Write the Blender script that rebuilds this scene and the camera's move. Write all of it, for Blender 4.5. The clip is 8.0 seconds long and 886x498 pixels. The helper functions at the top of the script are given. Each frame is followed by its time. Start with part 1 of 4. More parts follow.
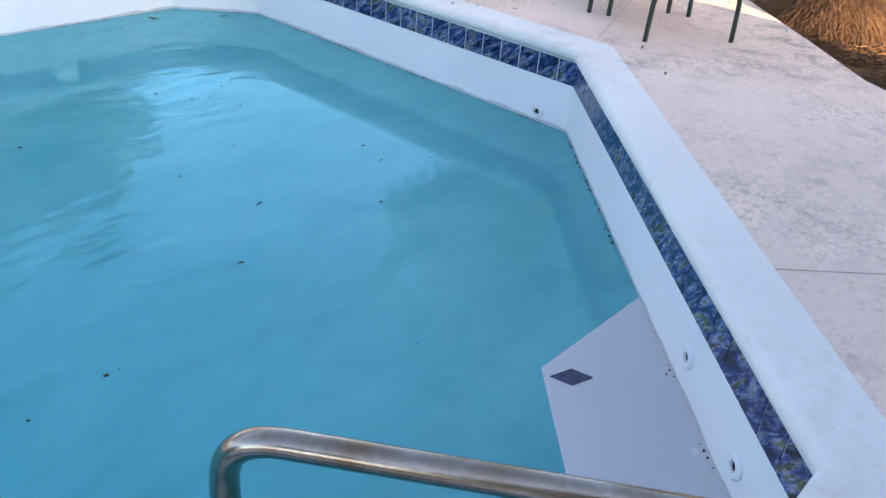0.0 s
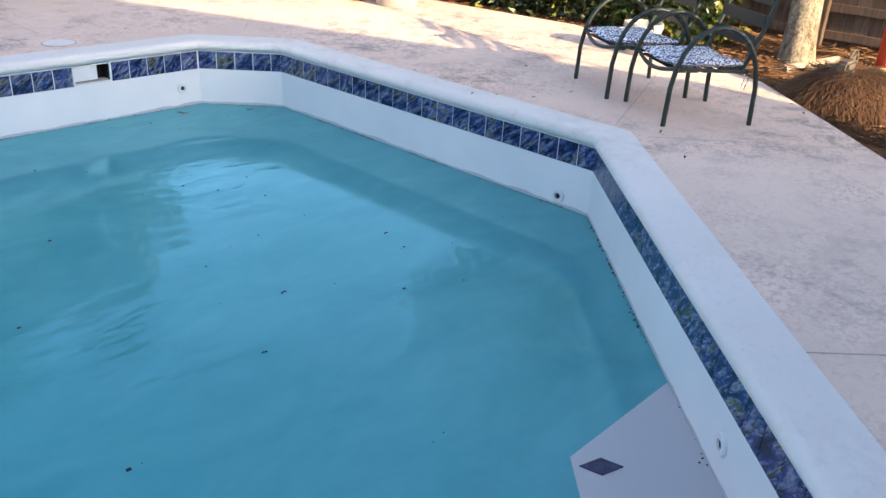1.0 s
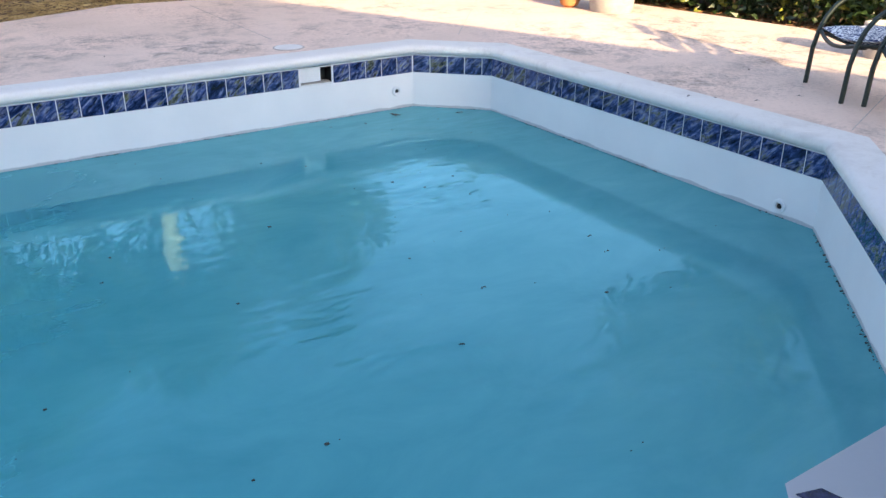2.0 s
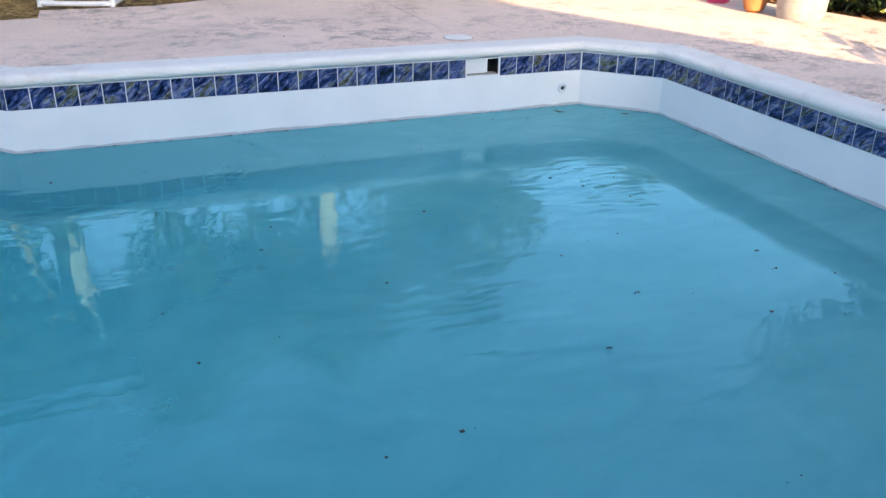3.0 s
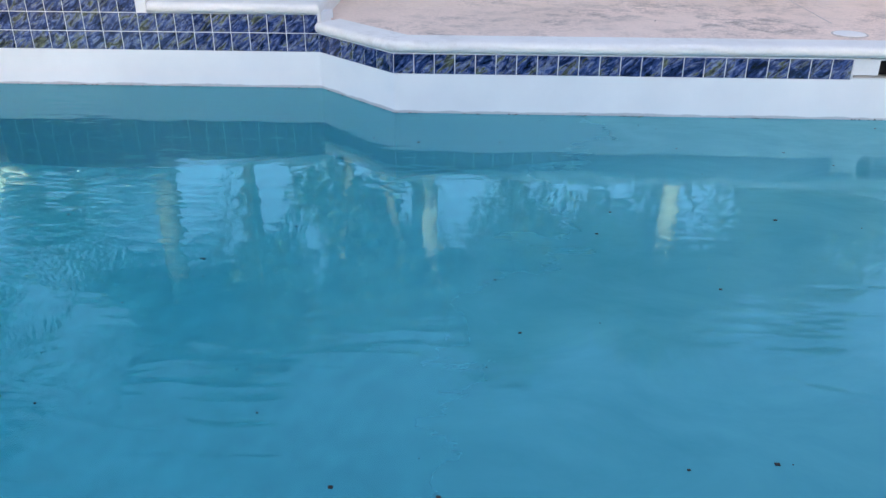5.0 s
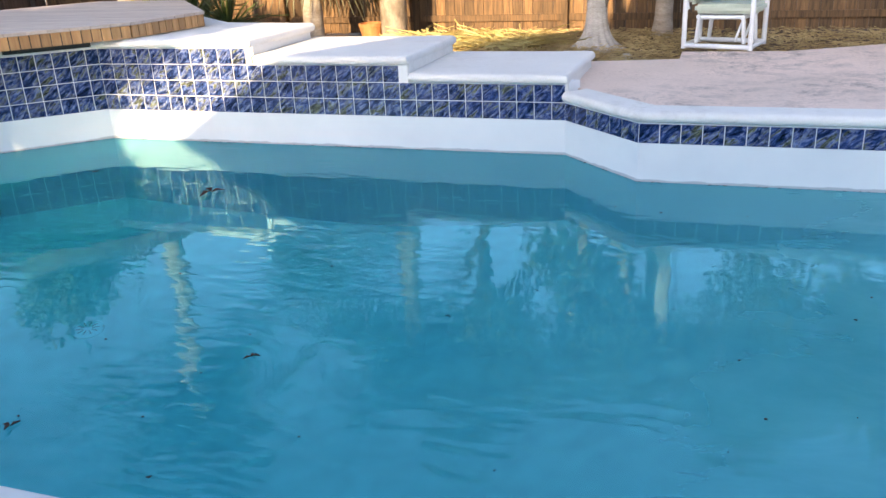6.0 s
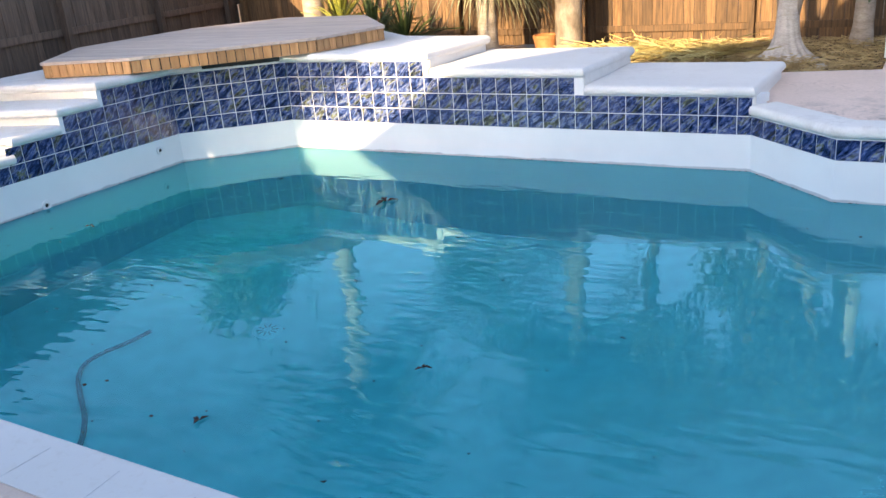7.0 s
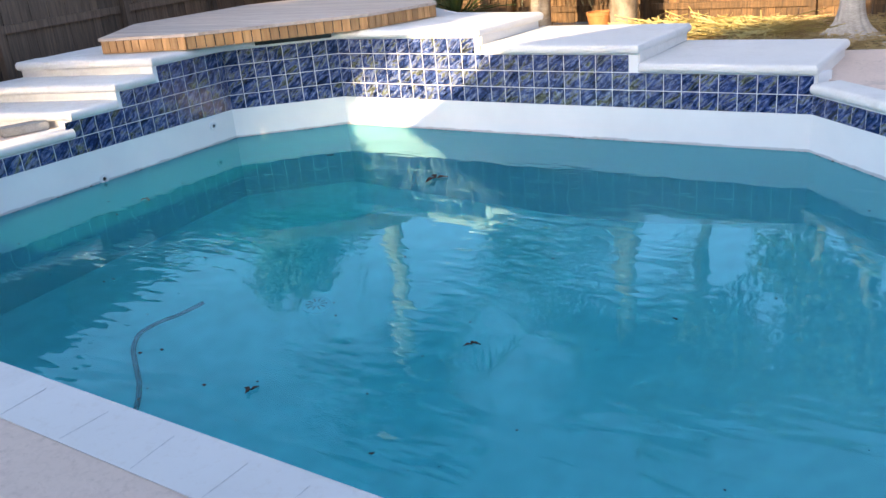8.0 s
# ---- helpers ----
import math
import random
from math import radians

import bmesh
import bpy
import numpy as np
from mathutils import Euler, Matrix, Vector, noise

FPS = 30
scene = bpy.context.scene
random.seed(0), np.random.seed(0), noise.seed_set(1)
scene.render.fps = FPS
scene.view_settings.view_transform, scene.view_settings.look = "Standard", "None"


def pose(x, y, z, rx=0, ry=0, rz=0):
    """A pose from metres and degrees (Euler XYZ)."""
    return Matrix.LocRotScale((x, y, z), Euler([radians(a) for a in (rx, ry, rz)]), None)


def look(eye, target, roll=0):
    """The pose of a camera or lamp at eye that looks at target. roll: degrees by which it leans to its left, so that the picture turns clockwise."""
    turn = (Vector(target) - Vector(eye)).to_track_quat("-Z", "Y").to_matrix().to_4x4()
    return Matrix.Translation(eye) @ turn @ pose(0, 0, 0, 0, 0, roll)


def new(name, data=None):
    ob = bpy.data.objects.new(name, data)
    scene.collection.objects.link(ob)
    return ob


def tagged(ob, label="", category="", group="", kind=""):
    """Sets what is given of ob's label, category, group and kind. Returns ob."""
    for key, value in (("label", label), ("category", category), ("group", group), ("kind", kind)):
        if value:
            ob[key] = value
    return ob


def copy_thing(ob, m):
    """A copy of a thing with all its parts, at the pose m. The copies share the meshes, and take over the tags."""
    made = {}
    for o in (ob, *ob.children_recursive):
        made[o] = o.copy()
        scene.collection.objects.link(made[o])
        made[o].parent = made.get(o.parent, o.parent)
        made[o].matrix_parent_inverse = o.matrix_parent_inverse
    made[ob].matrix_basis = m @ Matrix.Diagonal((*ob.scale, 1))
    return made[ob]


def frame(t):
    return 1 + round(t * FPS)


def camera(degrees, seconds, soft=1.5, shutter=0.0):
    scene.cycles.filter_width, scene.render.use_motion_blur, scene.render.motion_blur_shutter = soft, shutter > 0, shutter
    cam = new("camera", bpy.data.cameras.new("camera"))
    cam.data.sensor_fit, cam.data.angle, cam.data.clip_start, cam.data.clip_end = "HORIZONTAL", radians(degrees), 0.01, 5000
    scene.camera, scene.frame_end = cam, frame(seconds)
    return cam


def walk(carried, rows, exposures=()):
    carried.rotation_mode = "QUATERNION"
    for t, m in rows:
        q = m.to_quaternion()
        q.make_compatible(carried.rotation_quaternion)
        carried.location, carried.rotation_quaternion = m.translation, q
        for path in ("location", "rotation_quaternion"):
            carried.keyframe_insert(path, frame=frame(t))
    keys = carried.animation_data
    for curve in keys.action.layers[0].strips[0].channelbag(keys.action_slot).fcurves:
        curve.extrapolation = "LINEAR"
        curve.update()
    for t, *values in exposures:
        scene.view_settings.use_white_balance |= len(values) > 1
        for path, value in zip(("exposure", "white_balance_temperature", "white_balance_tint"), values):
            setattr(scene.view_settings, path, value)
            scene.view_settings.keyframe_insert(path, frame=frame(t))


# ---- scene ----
# ---- camera ----
cam = camera(56.02, 8.0)
PATH = [
    (0, (-3.8477, -6.3906, 1.7257), (-2.5216, -5.2930, 0.7074), 5.13),
    (0.2, (-3.8593, -6.3942, 1.7404), (-2.5301, -5.2859, 0.7380), 4.57),
    (0.5, (-3.8673, -6.3924, 1.7484), (-2.5309, -5.2789, 0.7615), 4.09),
    (0.7, (-3.8605, -6.3894, 1.7419), (-2.5025, -5.2448, 0.8222), 3.64),
    (1, (-3.8440, -6.3808, 1.7367), (-2.4933, -5.1720, 0.8913), 3.24),
    (1.2, (-3.8522, -6.3783, 1.7396), (-2.5723, -5.0858, 0.9084), 2.68),
    (1.5, (-3.8371, -6.3602, 1.6774), (-2.6544, -4.9676, 0.8640), 2.05),
    (1.7, (-3.8318, -6.3477, 1.6495), (-2.7217, -4.8992, 0.8313), 1.16),
    (3, (-3.8310, -6.2706, 1.5427), (-3.1406, -4.5840, 0.7188), 1.13),
    (3.5, (-3.8291, -6.2208, 1.5269), (-3.3095, -4.4831, 0.6842), 1.81),
    (4, (-3.7540, -6.2441, 1.5377), (-3.5341, -4.4572, 0.6668), -0.68),
    (4.2, (-3.7425, -6.2226, 1.5404), (-3.5653, -4.4312, 0.6689), -0.41),
    (4.5, (-3.7680, -6.2074, 1.5311), (-3.6520, -4.4140, 0.6535), 0.40),
    (5.8, (-3.9030, -6.3489, 1.6365), (-4.4119, -4.5771, 0.8608), -2.35),
    (6, (-3.9008, -6.3469, 1.6388), (-4.5158, -4.5891, 0.9094), -2.92),
    (6.2, (-3.9065, -6.3260, 1.6454), (-4.6407, -4.6032, 0.9433), -3.89),
    (6.5, (-3.9520, -6.2982, 1.6617), (-4.7937, -4.6191, 0.9746), -4.36),
    (7, (-3.9943, -6.3054, 1.6456), (-4.9625, -4.6937, 0.9638), -4.90),
    (7.5, (-4.0074, -6.2935, 1.6392), (-5.0679, -4.7416, 0.9558), -5.12),
    (8, (-4.0138, -6.3085, 1.6223), (-5.0729, -4.7708, 0.9055), -5.24),
]
walk(cam, [(t, look(eye, target, roll)) for t, eye, target, roll in PATH], [(0.0, 2.98, 8400, 11), (0.5, 2.85, 8400, 11), (1.0, 2.64, 8300, 10), (3.0, 2.66, 8300, 10), (8.0, 2.7, 8000, 10)])

# ---- sky, sun ----
SUN_WAY = Vector((0.08, 1.0, -0.325)).normalized()
world = bpy.data.worlds.new("sky")
scene.world = world
world.use_nodes = True
wn = world.node_tree
sky = wn.nodes.new("ShaderNodeTexSky")
sky.sky_type = 'NISHITA'
sky.sun_disc = False
sky.sun_elevation = radians(18)
sky.sun_rotation = radians(184.6)
sky.air_density, sky.dust_density, sky.ozone_density = 0.45, 0.6, 0.8
wn.nodes["Background"].inputs[1].default_value = 0.15
wn.links.new(sky.outputs[0], wn.nodes["Background"].inputs[0])
sun = new("sun", bpy.data.lights.new("sun", 'SUN'))
sun.data.energy, sun.data.angle, sun.data.color = 2.2, radians(0.6), (1.0, 0.82, 0.60)
sun.matrix_world = look((0, -30, 15), Vector((0, -30, 15)) + SUN_WAY)

# ---- materials ----
def shade(name, rough=0.7, metal=0.0, spec=0.5):
    m = bpy.data.materials.new(name)
    m.use_nodes = True
    p = m.node_tree.nodes["Principled BSDF"]
    p.inputs["Roughness"].default_value = rough
    p.inputs["Metallic"].default_value = metal
    p.inputs["Specular IOR Level"].default_value = spec
    return m, m.node_tree, p


def coords(nt, scale=(1, 1, 1), shuffle=False, space="Object"):
    """Texture coordinates in metres; shuffle: another patch of the pattern for every object."""
    n = nt.nodes
    tc = n.new("ShaderNodeTexCoord")
    mp = n.new("ShaderNodeMapping")
    mp.inputs["Scale"].default_value = scale
    if space == "World":
        nt.links.new(n.new("ShaderNodeNewGeometry").outputs["Position"], mp.inputs[0])
    else:
        nt.links.new(tc.outputs[space], mp.inputs[0])
    if shuffle:
        oi = n.new("ShaderNodeObjectInfo")
        mu = n.new("ShaderNodeMath")
        mu.operation = 'MULTIPLY'
        mu.inputs[1].default_value = 73.0
        nt.links.new(oi.outputs["Random"], mu.inputs[0])
        nt.links.new(mu.outputs[0], mp.inputs["Location"])
    return mp.outputs[0]


def noise_tex(nt, co, scale, detail=4.0, rough=0.55, distort=0.0):
    t = nt.nodes.new("ShaderNodeTexNoise")
    t.inputs["Scale"].default_value, t.inputs["Detail"].default_value = scale, detail
    t.inputs["Roughness"].default_value, t.inputs["Distortion"].default_value = rough, distort
    nt.links.new(co, t.inputs["Vector"])
    return t.outputs["Fac"]


def ramp(nt, fac, stops):
    r = nt.nodes.new("ShaderNodeValToRGB")
    e = r.color_ramp.elements
    while len(e) < len(stops):
        e.new(0.5)
    for k, (at, c) in zip(e, stops):
        k.position, k.color = at, (*c, 1) if len(c) == 3 else c
    nt.links.new(fac, r.inputs[0])
    return r.outputs[0]


def mix(nt, fac, a, b, mode='MIX'):
    m = nt.nodes.new("ShaderNodeMix")
    m.data_type, m.blend_type = 'RGBA', mode
    for s, v in ((m.inputs[0], fac), (m.inputs[6], a), (m.inputs[7], b)):
        if hasattr(v, "links"):
            nt.links.new(v, s)
        else:
            s.default_value = v if isinstance(v, float) else (*v, 1)
    return m.outputs[2]


def bump(nt, p, height, strength=0.3, dist=0.01):
    b = nt.nodes.new("ShaderNodeBump")
    b.inputs["Strength"].default_value, b.inputs["Distance"].default_value = strength, dist
    nt.links.new(height, b.inputs["Height"])
    nt.links.new(b.outputs[0], p.inputs["Normal"])


def grained(name, dark, light, scale=6.0, fine=60.0, rough=0.7, b=0.2, stretch=(1, 1, 1), shuffle=False, metal=0.0, space="Object", vary=0.25):
    """A surface that varies at two scales, with a fine relief."""
    m, nt, p = shade(name, rough, metal)
    co = coords(nt, stretch, shuffle, space)
    big, small = noise_tex(nt, co, scale), noise_tex(nt, co, fine, 3)
    base = ramp(nt, big, [(0.3, dark), (0.7, light)])
    tone = ramp(nt, small, [(0.3, (1 - vary,) * 3), (0.7, (1, 1, 1))])
    nt.links.new(mix(nt, 1.0, base, tone, 'MULTIPLY'), p.inputs["Base Color"])
    bump(nt, p, small, b, 0.004)
    return m


def plaster_material():
    m, nt, p = shade("white_plaster", 0.75)
    co = coords(nt, space="World")
    base = ramp(nt, noise_tex(nt, co, 1.7), [(0.3, (0.74, 0.75, 0.76)), (0.7, (0.82, 0.82, 0.82))])
    sep = nt.nodes.new("ShaderNodeSeparateXYZ")
    nt.links.new(co, sep.inputs[0])
    wob = nt.nodes.new("ShaderNodeMath")
    wob.operation = 'MULTIPLY_ADD'
    nt.links.new(noise_tex(nt, co, 5.0, 5), wob.inputs[0])
    wob.inputs[1].default_value = -0.05
    nt.links.new(sep.outputs[2], wob.inputs[2])
    mr = nt.nodes.new("ShaderNodeMapRange")
    mr.inputs["From Min"].default_value, mr.inputs["From Max"].default_value = -0.306, -0.314
    nt.links.new(wob.outputs[0], mr.inputs["Value"])
    nt.links.new(mix(nt, mr.outputs[0], base, (0.50, 0.50, 0.52)), p.inputs["Base Color"])
    bump(nt, p, noise_tex(nt, co, 40.0), 0.15, 0.004)
    return m


def tile_material():
    m, nt, p = shade("blue_glazed_tile", 0.2, 0.0, 0.3)
    co = coords(nt, (1, 1, 1), True)
    turn = nt.nodes.new("ShaderNodeMapping")
    turn.vector_type = 'TEXTURE'
    turn.inputs["Rotation"].default_value, turn.inputs["Scale"].default_value = (0, radians(-40), 0), (2.2, 1, 0.7)
    nt.links.new(co, turn.inputs[0])
    co = turn.outputs[0]
    v = noise_tex(nt, co, 10.0, 8, 0.68, 1.2)
    w = noise_tex(nt, co, 30.0, 6, 0.7, 0.8)
    base = ramp(nt, v, [(0.31, (0.003, 0.006, 0.018)), (0.42, (0.012, 0.028, 0.10)), (0.48, (0.038, 0.075, 0.21)), (0.54, (0.17, 0.21, 0.34)),
                        (0.60, (0.13, 0.145, 0.08)), (0.69, (0.009, 0.016, 0.045))])
    tone = ramp(nt, w, [(0.38, (0.08, 0.085, 0.12)), (0.5, (0.75, 0.75, 0.82)), (0.66, (1.7, 1.65, 1.5))])
    nt.links.new(mix(nt, 1.0, base, tone, 'MULTIPLY'), p.inputs["Base Color"])
    bump(nt, p, w, 0.06, 0.002)
    return m


def deck_material(name, light, mid, stain, relief, pit):
    m, nt, p = shade(name, 0.82)
    co = coords(nt, space="World")
    base = ramp(nt, noise_tex(nt, co, 0.8, 6), [(0.3, mid), (0.65, light)])
    blot = ramp(nt, noise_tex(nt, co, 4.5, 9, 0.72, 0.4), [(0.48, (0, 0, 0)), (0.64, (1, 1, 1))])
    area = ramp(nt, noise_tex(nt, co, 0.55, 3), [(0.42, (0, 0, 0)), (0.66, (1, 1, 1))])
    spots = mix(nt, 1.0, blot, area, 'MULTIPLY')
    pits = ramp(nt, noise_tex(nt, co, 34.0, 4, 0.6), [(0.28, (pit, pit * 0.98, pit * 0.96)), (0.46, (1, 1, 1))])
    c = mix(nt, spots, base, stain)
    splat = noise_tex(nt, co, 30.0, 4, 0.55, 1.1)
    worn = ramp(nt, noise_tex(nt, co, 1.1, 4), [(0.44, (0.12,) * 3), (0.66, (1, 1, 1))])
    knock = ramp(nt, splat, [(0.39, (0.64, 0.60, 0.60)), (0.46, (0.88, 0.86, 0.85)), (0.53, (1.08, 1.08, 1.09))])
    c = mix(nt, mix(nt, 1.0, worn, (min(1.0, relief * 2),) * 3, 'MULTIPLY'), c, mix(nt, 1.0, c, knock, 'MULTIPLY'))
    nt.links.new(mix(nt, 1.0, c, pits, 'MULTIPLY'), p.inputs["Base Color"])
    bump(nt, p, splat, relief, 0.007)
    return m


def wood_material(name, dark, light, rough=0.75, along=(9, 9, 0.7), even=0.66):
    m, nt, p = shade(name, rough)
    co = coords(nt, along, True)
    g = noise_tex(nt, co, 3.2, 7, 0.62, 0.8)
    base = ramp(nt, g, [(0.25, dark), (0.7, light)])
    oi = nt.nodes.new("ShaderNodeObjectInfo")
    tone = ramp(nt, oi.outputs["Random"], [(0.0, (even, even * 0.97, even * 0.94)), (1.0, (1.15, 1.1, 1.05))])
    nt.links.new(mix(nt, 1.0, base, tone, 'MULTIPLY'), p.inputs["Base Color"])
    bump(nt, p, g, 0.3, 0.004)
    return m


def water_material():
    """Slightly milky pool water: it bends and tints what shows through, scatters a little light back and mirrors by its angle."""
    m = bpy.data.materials.new("pool_water")
    m.use_nodes = True
    nt = m.node_tree
    n = nt.nodes
    n.remove(n["Principled BSDF"])
    out = n["Material Output"]
    co = coords(nt, space="World")
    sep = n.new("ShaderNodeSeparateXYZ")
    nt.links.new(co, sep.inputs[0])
    # Body tint follows x, painted in place of light lost with depth.
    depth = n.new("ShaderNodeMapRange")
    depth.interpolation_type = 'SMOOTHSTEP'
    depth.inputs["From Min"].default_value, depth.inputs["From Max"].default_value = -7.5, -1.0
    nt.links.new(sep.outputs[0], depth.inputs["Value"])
    dif = n.new("ShaderNodeBsdfDiffuse")
    cloud = noise_tex(nt, coords(nt, (1, 1.6, 1), space="World"), 1.3, 6, 0.62, 0.5)
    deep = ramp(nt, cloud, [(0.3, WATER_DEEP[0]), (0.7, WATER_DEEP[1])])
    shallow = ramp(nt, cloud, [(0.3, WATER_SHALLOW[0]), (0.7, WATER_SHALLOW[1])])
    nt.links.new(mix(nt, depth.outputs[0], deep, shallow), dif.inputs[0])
    ref = n.new("ShaderNodeBsdfRefraction")
    ref.inputs["IOR"].default_value, ref.inputs["Roughness"].default_value = 1.333, 0.0
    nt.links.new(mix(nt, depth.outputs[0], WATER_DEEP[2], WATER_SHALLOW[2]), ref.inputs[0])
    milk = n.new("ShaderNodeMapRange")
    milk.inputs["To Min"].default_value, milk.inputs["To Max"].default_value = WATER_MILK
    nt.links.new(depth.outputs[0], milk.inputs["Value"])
    body = n.new("ShaderNodeMixShader")
    nt.links.new(milk.outputs[0], body.inputs[0])
    nt.links.new(ref.outputs[0], body.inputs[1])
    nt.links.new(dif.outputs[0], body.inputs[2])
    glo = n.new("ShaderNodeBsdfGlossy")
    glo.inputs["Roughness"].default_value = 0.0
    glo.inputs[0].default_value = (0.50, 0.95, 1.0, 1)
    fre = n.new("ShaderNodeFresnel")
    fre.inputs[0].default_value = 1.36
    # long low swell everywhere, short ripples in wind-touched patches
    swell = noise_tex(nt, coords(nt, (1.0, 0.8, 1.0), space="World"), 4.6, 1.5, 0.45)
    short = noise_tex(nt, coords(nt, (1.0, 2.6, 1.0), space="World"), 4.6, 1.2, 0.4)
    area = ramp(nt, noise_tex(nt, co, 0.55, 2), [(0.48, (0.10,) * 3), (0.66, (1, 1, 1))])
    b1, b2 = n.new("ShaderNodeBump"), n.new("ShaderNodeBump")
    b1.inputs["Distance"].default_value, b2.inputs["Distance"].default_value = SWELL, RIPPLE
    b1.inputs["Strength"].default_value = b2.inputs["Strength"].default_value = 1.0
    nt.links.new(swell, b1.inputs["Height"])
    nt.links.new(mix(nt, 1.0, short, area, 'MULTIPLY'), b2.inputs["Height"])
    nt.links.new(b1.outputs[0], b2.inputs["Normal"])
    nt.links.new(b2.outputs[0], glo.inputs["Normal"])
    nt.links.new(b2.outputs[0], fre.inputs["Normal"])
    surf = n.new("ShaderNodeMixShader")
    nt.links.new(fre.outputs[0], surf.inputs[0])
    nt.links.new(body.outputs[0], surf.inputs[1])
    nt.links.new(glo.outputs[0], surf.inputs[2])
    nt.links.new(surf.outputs[0], out.inputs[0])
    return m


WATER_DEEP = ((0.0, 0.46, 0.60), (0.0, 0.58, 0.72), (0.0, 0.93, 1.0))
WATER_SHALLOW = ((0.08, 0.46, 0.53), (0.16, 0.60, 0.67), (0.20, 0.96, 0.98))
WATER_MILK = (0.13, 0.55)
SWELL, RIPPLE = 0.0011, 0.0082
PLASTER = plaster_material()
TILE = tile_material()
COPING = deck_material("painted_coping", (0.78, 0.755, 0.725), (0.70, 0.675, 0.65), (0.62, 0.59, 0.56), 0.03, 0.95)
DECK = deck_material("textured_deck", (0.83, 0.635, 0.535), (0.71, 0.545, 0.455), (0.34, 0.27, 0.235), 0.42, 0.88)
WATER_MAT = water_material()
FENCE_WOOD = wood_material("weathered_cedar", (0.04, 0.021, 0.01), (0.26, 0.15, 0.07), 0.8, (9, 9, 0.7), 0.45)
FENCE_GREY = wood_material("dark_brown_grey_fence", (0.05, 0.035, 0.026), (0.165, 0.115, 0.088))
PINE = wood_material("knotty_pine", (0.36, 0.18, 0.075), (0.60, 0.35, 0.16), 0.6)
BOARD_GREY = wood_material("silvered_boards", (0.36, 0.30, 0.26), (0.56, 0.48, 0.43), 0.75, (0.7, 9, 9), 0.92)
SOIL = grained("dry_soil_and_straw", (0.06, 0.032, 0.018), (0.19, 0.105, 0.05), 2.5, 45.0, 0.95, 0.8, space="World", vary=0.6)
STRAW = grained("dry_pine_straw", (0.075, 0.032, 0.015), (0.27, 0.13, 0.058), 3.0, 30.0, 0.85, 0.3)
PALM_STRAW = grained("dead_palm_fronds", (0.36, 0.27, 0.08), (0.66, 0.55, 0.24), 3.0, 30.0, 0.8, 0.3)
DARK_BARK = grained("dark_bark", (0.05, 0.04, 0.03), (0.11, 0.09, 0.07), 5.0, 40.0, 0.9, 0.6)
BARK = grained("grey_palm_bark", (0.28, 0.22, 0.17), (0.52, 0.44, 0.36), 5.0, 40.0, 0.9, 0.8, (1, 1, 3))
# Paler than the bark itself: strong sun on it is put into the colour.
SUNLIT_BARK = grained("sunlit_palm_bark", (0.38, 0.33, 0.28), (0.60, 0.55, 0.49), 5.0, 40.0, 0.9, 0.6, (1, 1, 3))
PALE_BARK = grained("pale_smooth_bark", (0.13, 0.095, 0.065), (0.38, 0.31, 0.24), 7.0, 40.0, 0.85, 0.5, (1, 1, 0.5))
LEAF = grained("dark_green_leaves", (0.012, 0.028, 0.008), (0.045, 0.085, 0.022), 2.0, 20.0, 0.4, 0.1)
LEAF_YELLOW = grained("yellow_green_leaves", (0.16, 0.19, 0.03), (0.42, 0.38, 0.08), 2.0, 20.0, 0.4, 0.1)
FROND = grained("green_palm_leaflets", (0.025, 0.05, 0.014), (0.14, 0.17, 0.055), 2.0, 20.0, 0.5, 0.1)
FROND_DRY = grained("greying_palm_leaflets", (0.07, 0.065, 0.03), (0.24, 0.22, 0.12), 2.0, 20.0, 0.6, 0.1)
CROWN = grained("tree_foliage", (0.03, 0.055, 0.02), (0.10, 0.15, 0.05), 1.2, 9.0, 0.6, 0.3)
GREEN_METAL = grained("dark_green_enamel", (0.004, 0.016, 0.015), (0.008, 0.026, 0.024), 5.0, 80.0, 0.45, 0.05)
# Brown in the steel is a painted reflection of an unseen surface overhead.
STEEL = grained("steel_with_brown_reflection", (0.30, 0.20, 0.13), (0.46, 0.42, 0.38), 9.0, 90.0, 0.20, 0.05, (1, 1, 1), metal=1.0)
PVC = grained("white_pvc", (0.74, 0.75, 0.76), (0.82, 0.82, 0.82), 4.0, 50.0, 0.35, 0.03, vary=0.05)
NAVY_TILE = grained("dark_navy_tile", (0.004, 0.006, 0.03), (0.03, 0.04, 0.13), 30.0, 90.0, 0.25, 0.05)
CUSHION_BLUE = grained("pale_blue_fabric", (0.42, 0.56, 0.62), (0.56, 0.66, 0.68), 5.0, 120.0, 0.9, 0.2, vary=0.1)
CUSHION_SAGE = grained("sage_fabric", (0.44, 0.50, 0.42), (0.58, 0.62, 0.52), 5.0, 120.0, 0.9, 0.2, vary=0.1)
TERRACOTTA = grained("terracotta", (0.42, 0.15, 0.05), (0.60, 0.26, 0.10), 5.0, 60.0, 0.8, 0.2)
POT_GREY = grained("speckled_grey_planter", (0.33, 0.31, 0.29), (0.44, 0.42, 0.39), 8.0, 120.0, 0.8, 0.2)
PINK = grained("pink_plastic", (0.70, 0.05, 0.16), (0.78, 0.08, 0.22), 4.0, 40.0, 0.35, 0.05, vary=0.1)
RED = grained("faded_red_paint", (0.60, 0.04, 0.015), (0.80, 0.09, 0.03), 4.0, 30.0, 0.5, 0.1)
# Near-black for hollows and gaps: their shade is put into the colour.
HOLLOW_SHADE = grained("painted_hollow_shade", (0.012, 0.012, 0.014), (0.03, 0.03, 0.03), 4.0, 30.0, 0.6, 0.1)
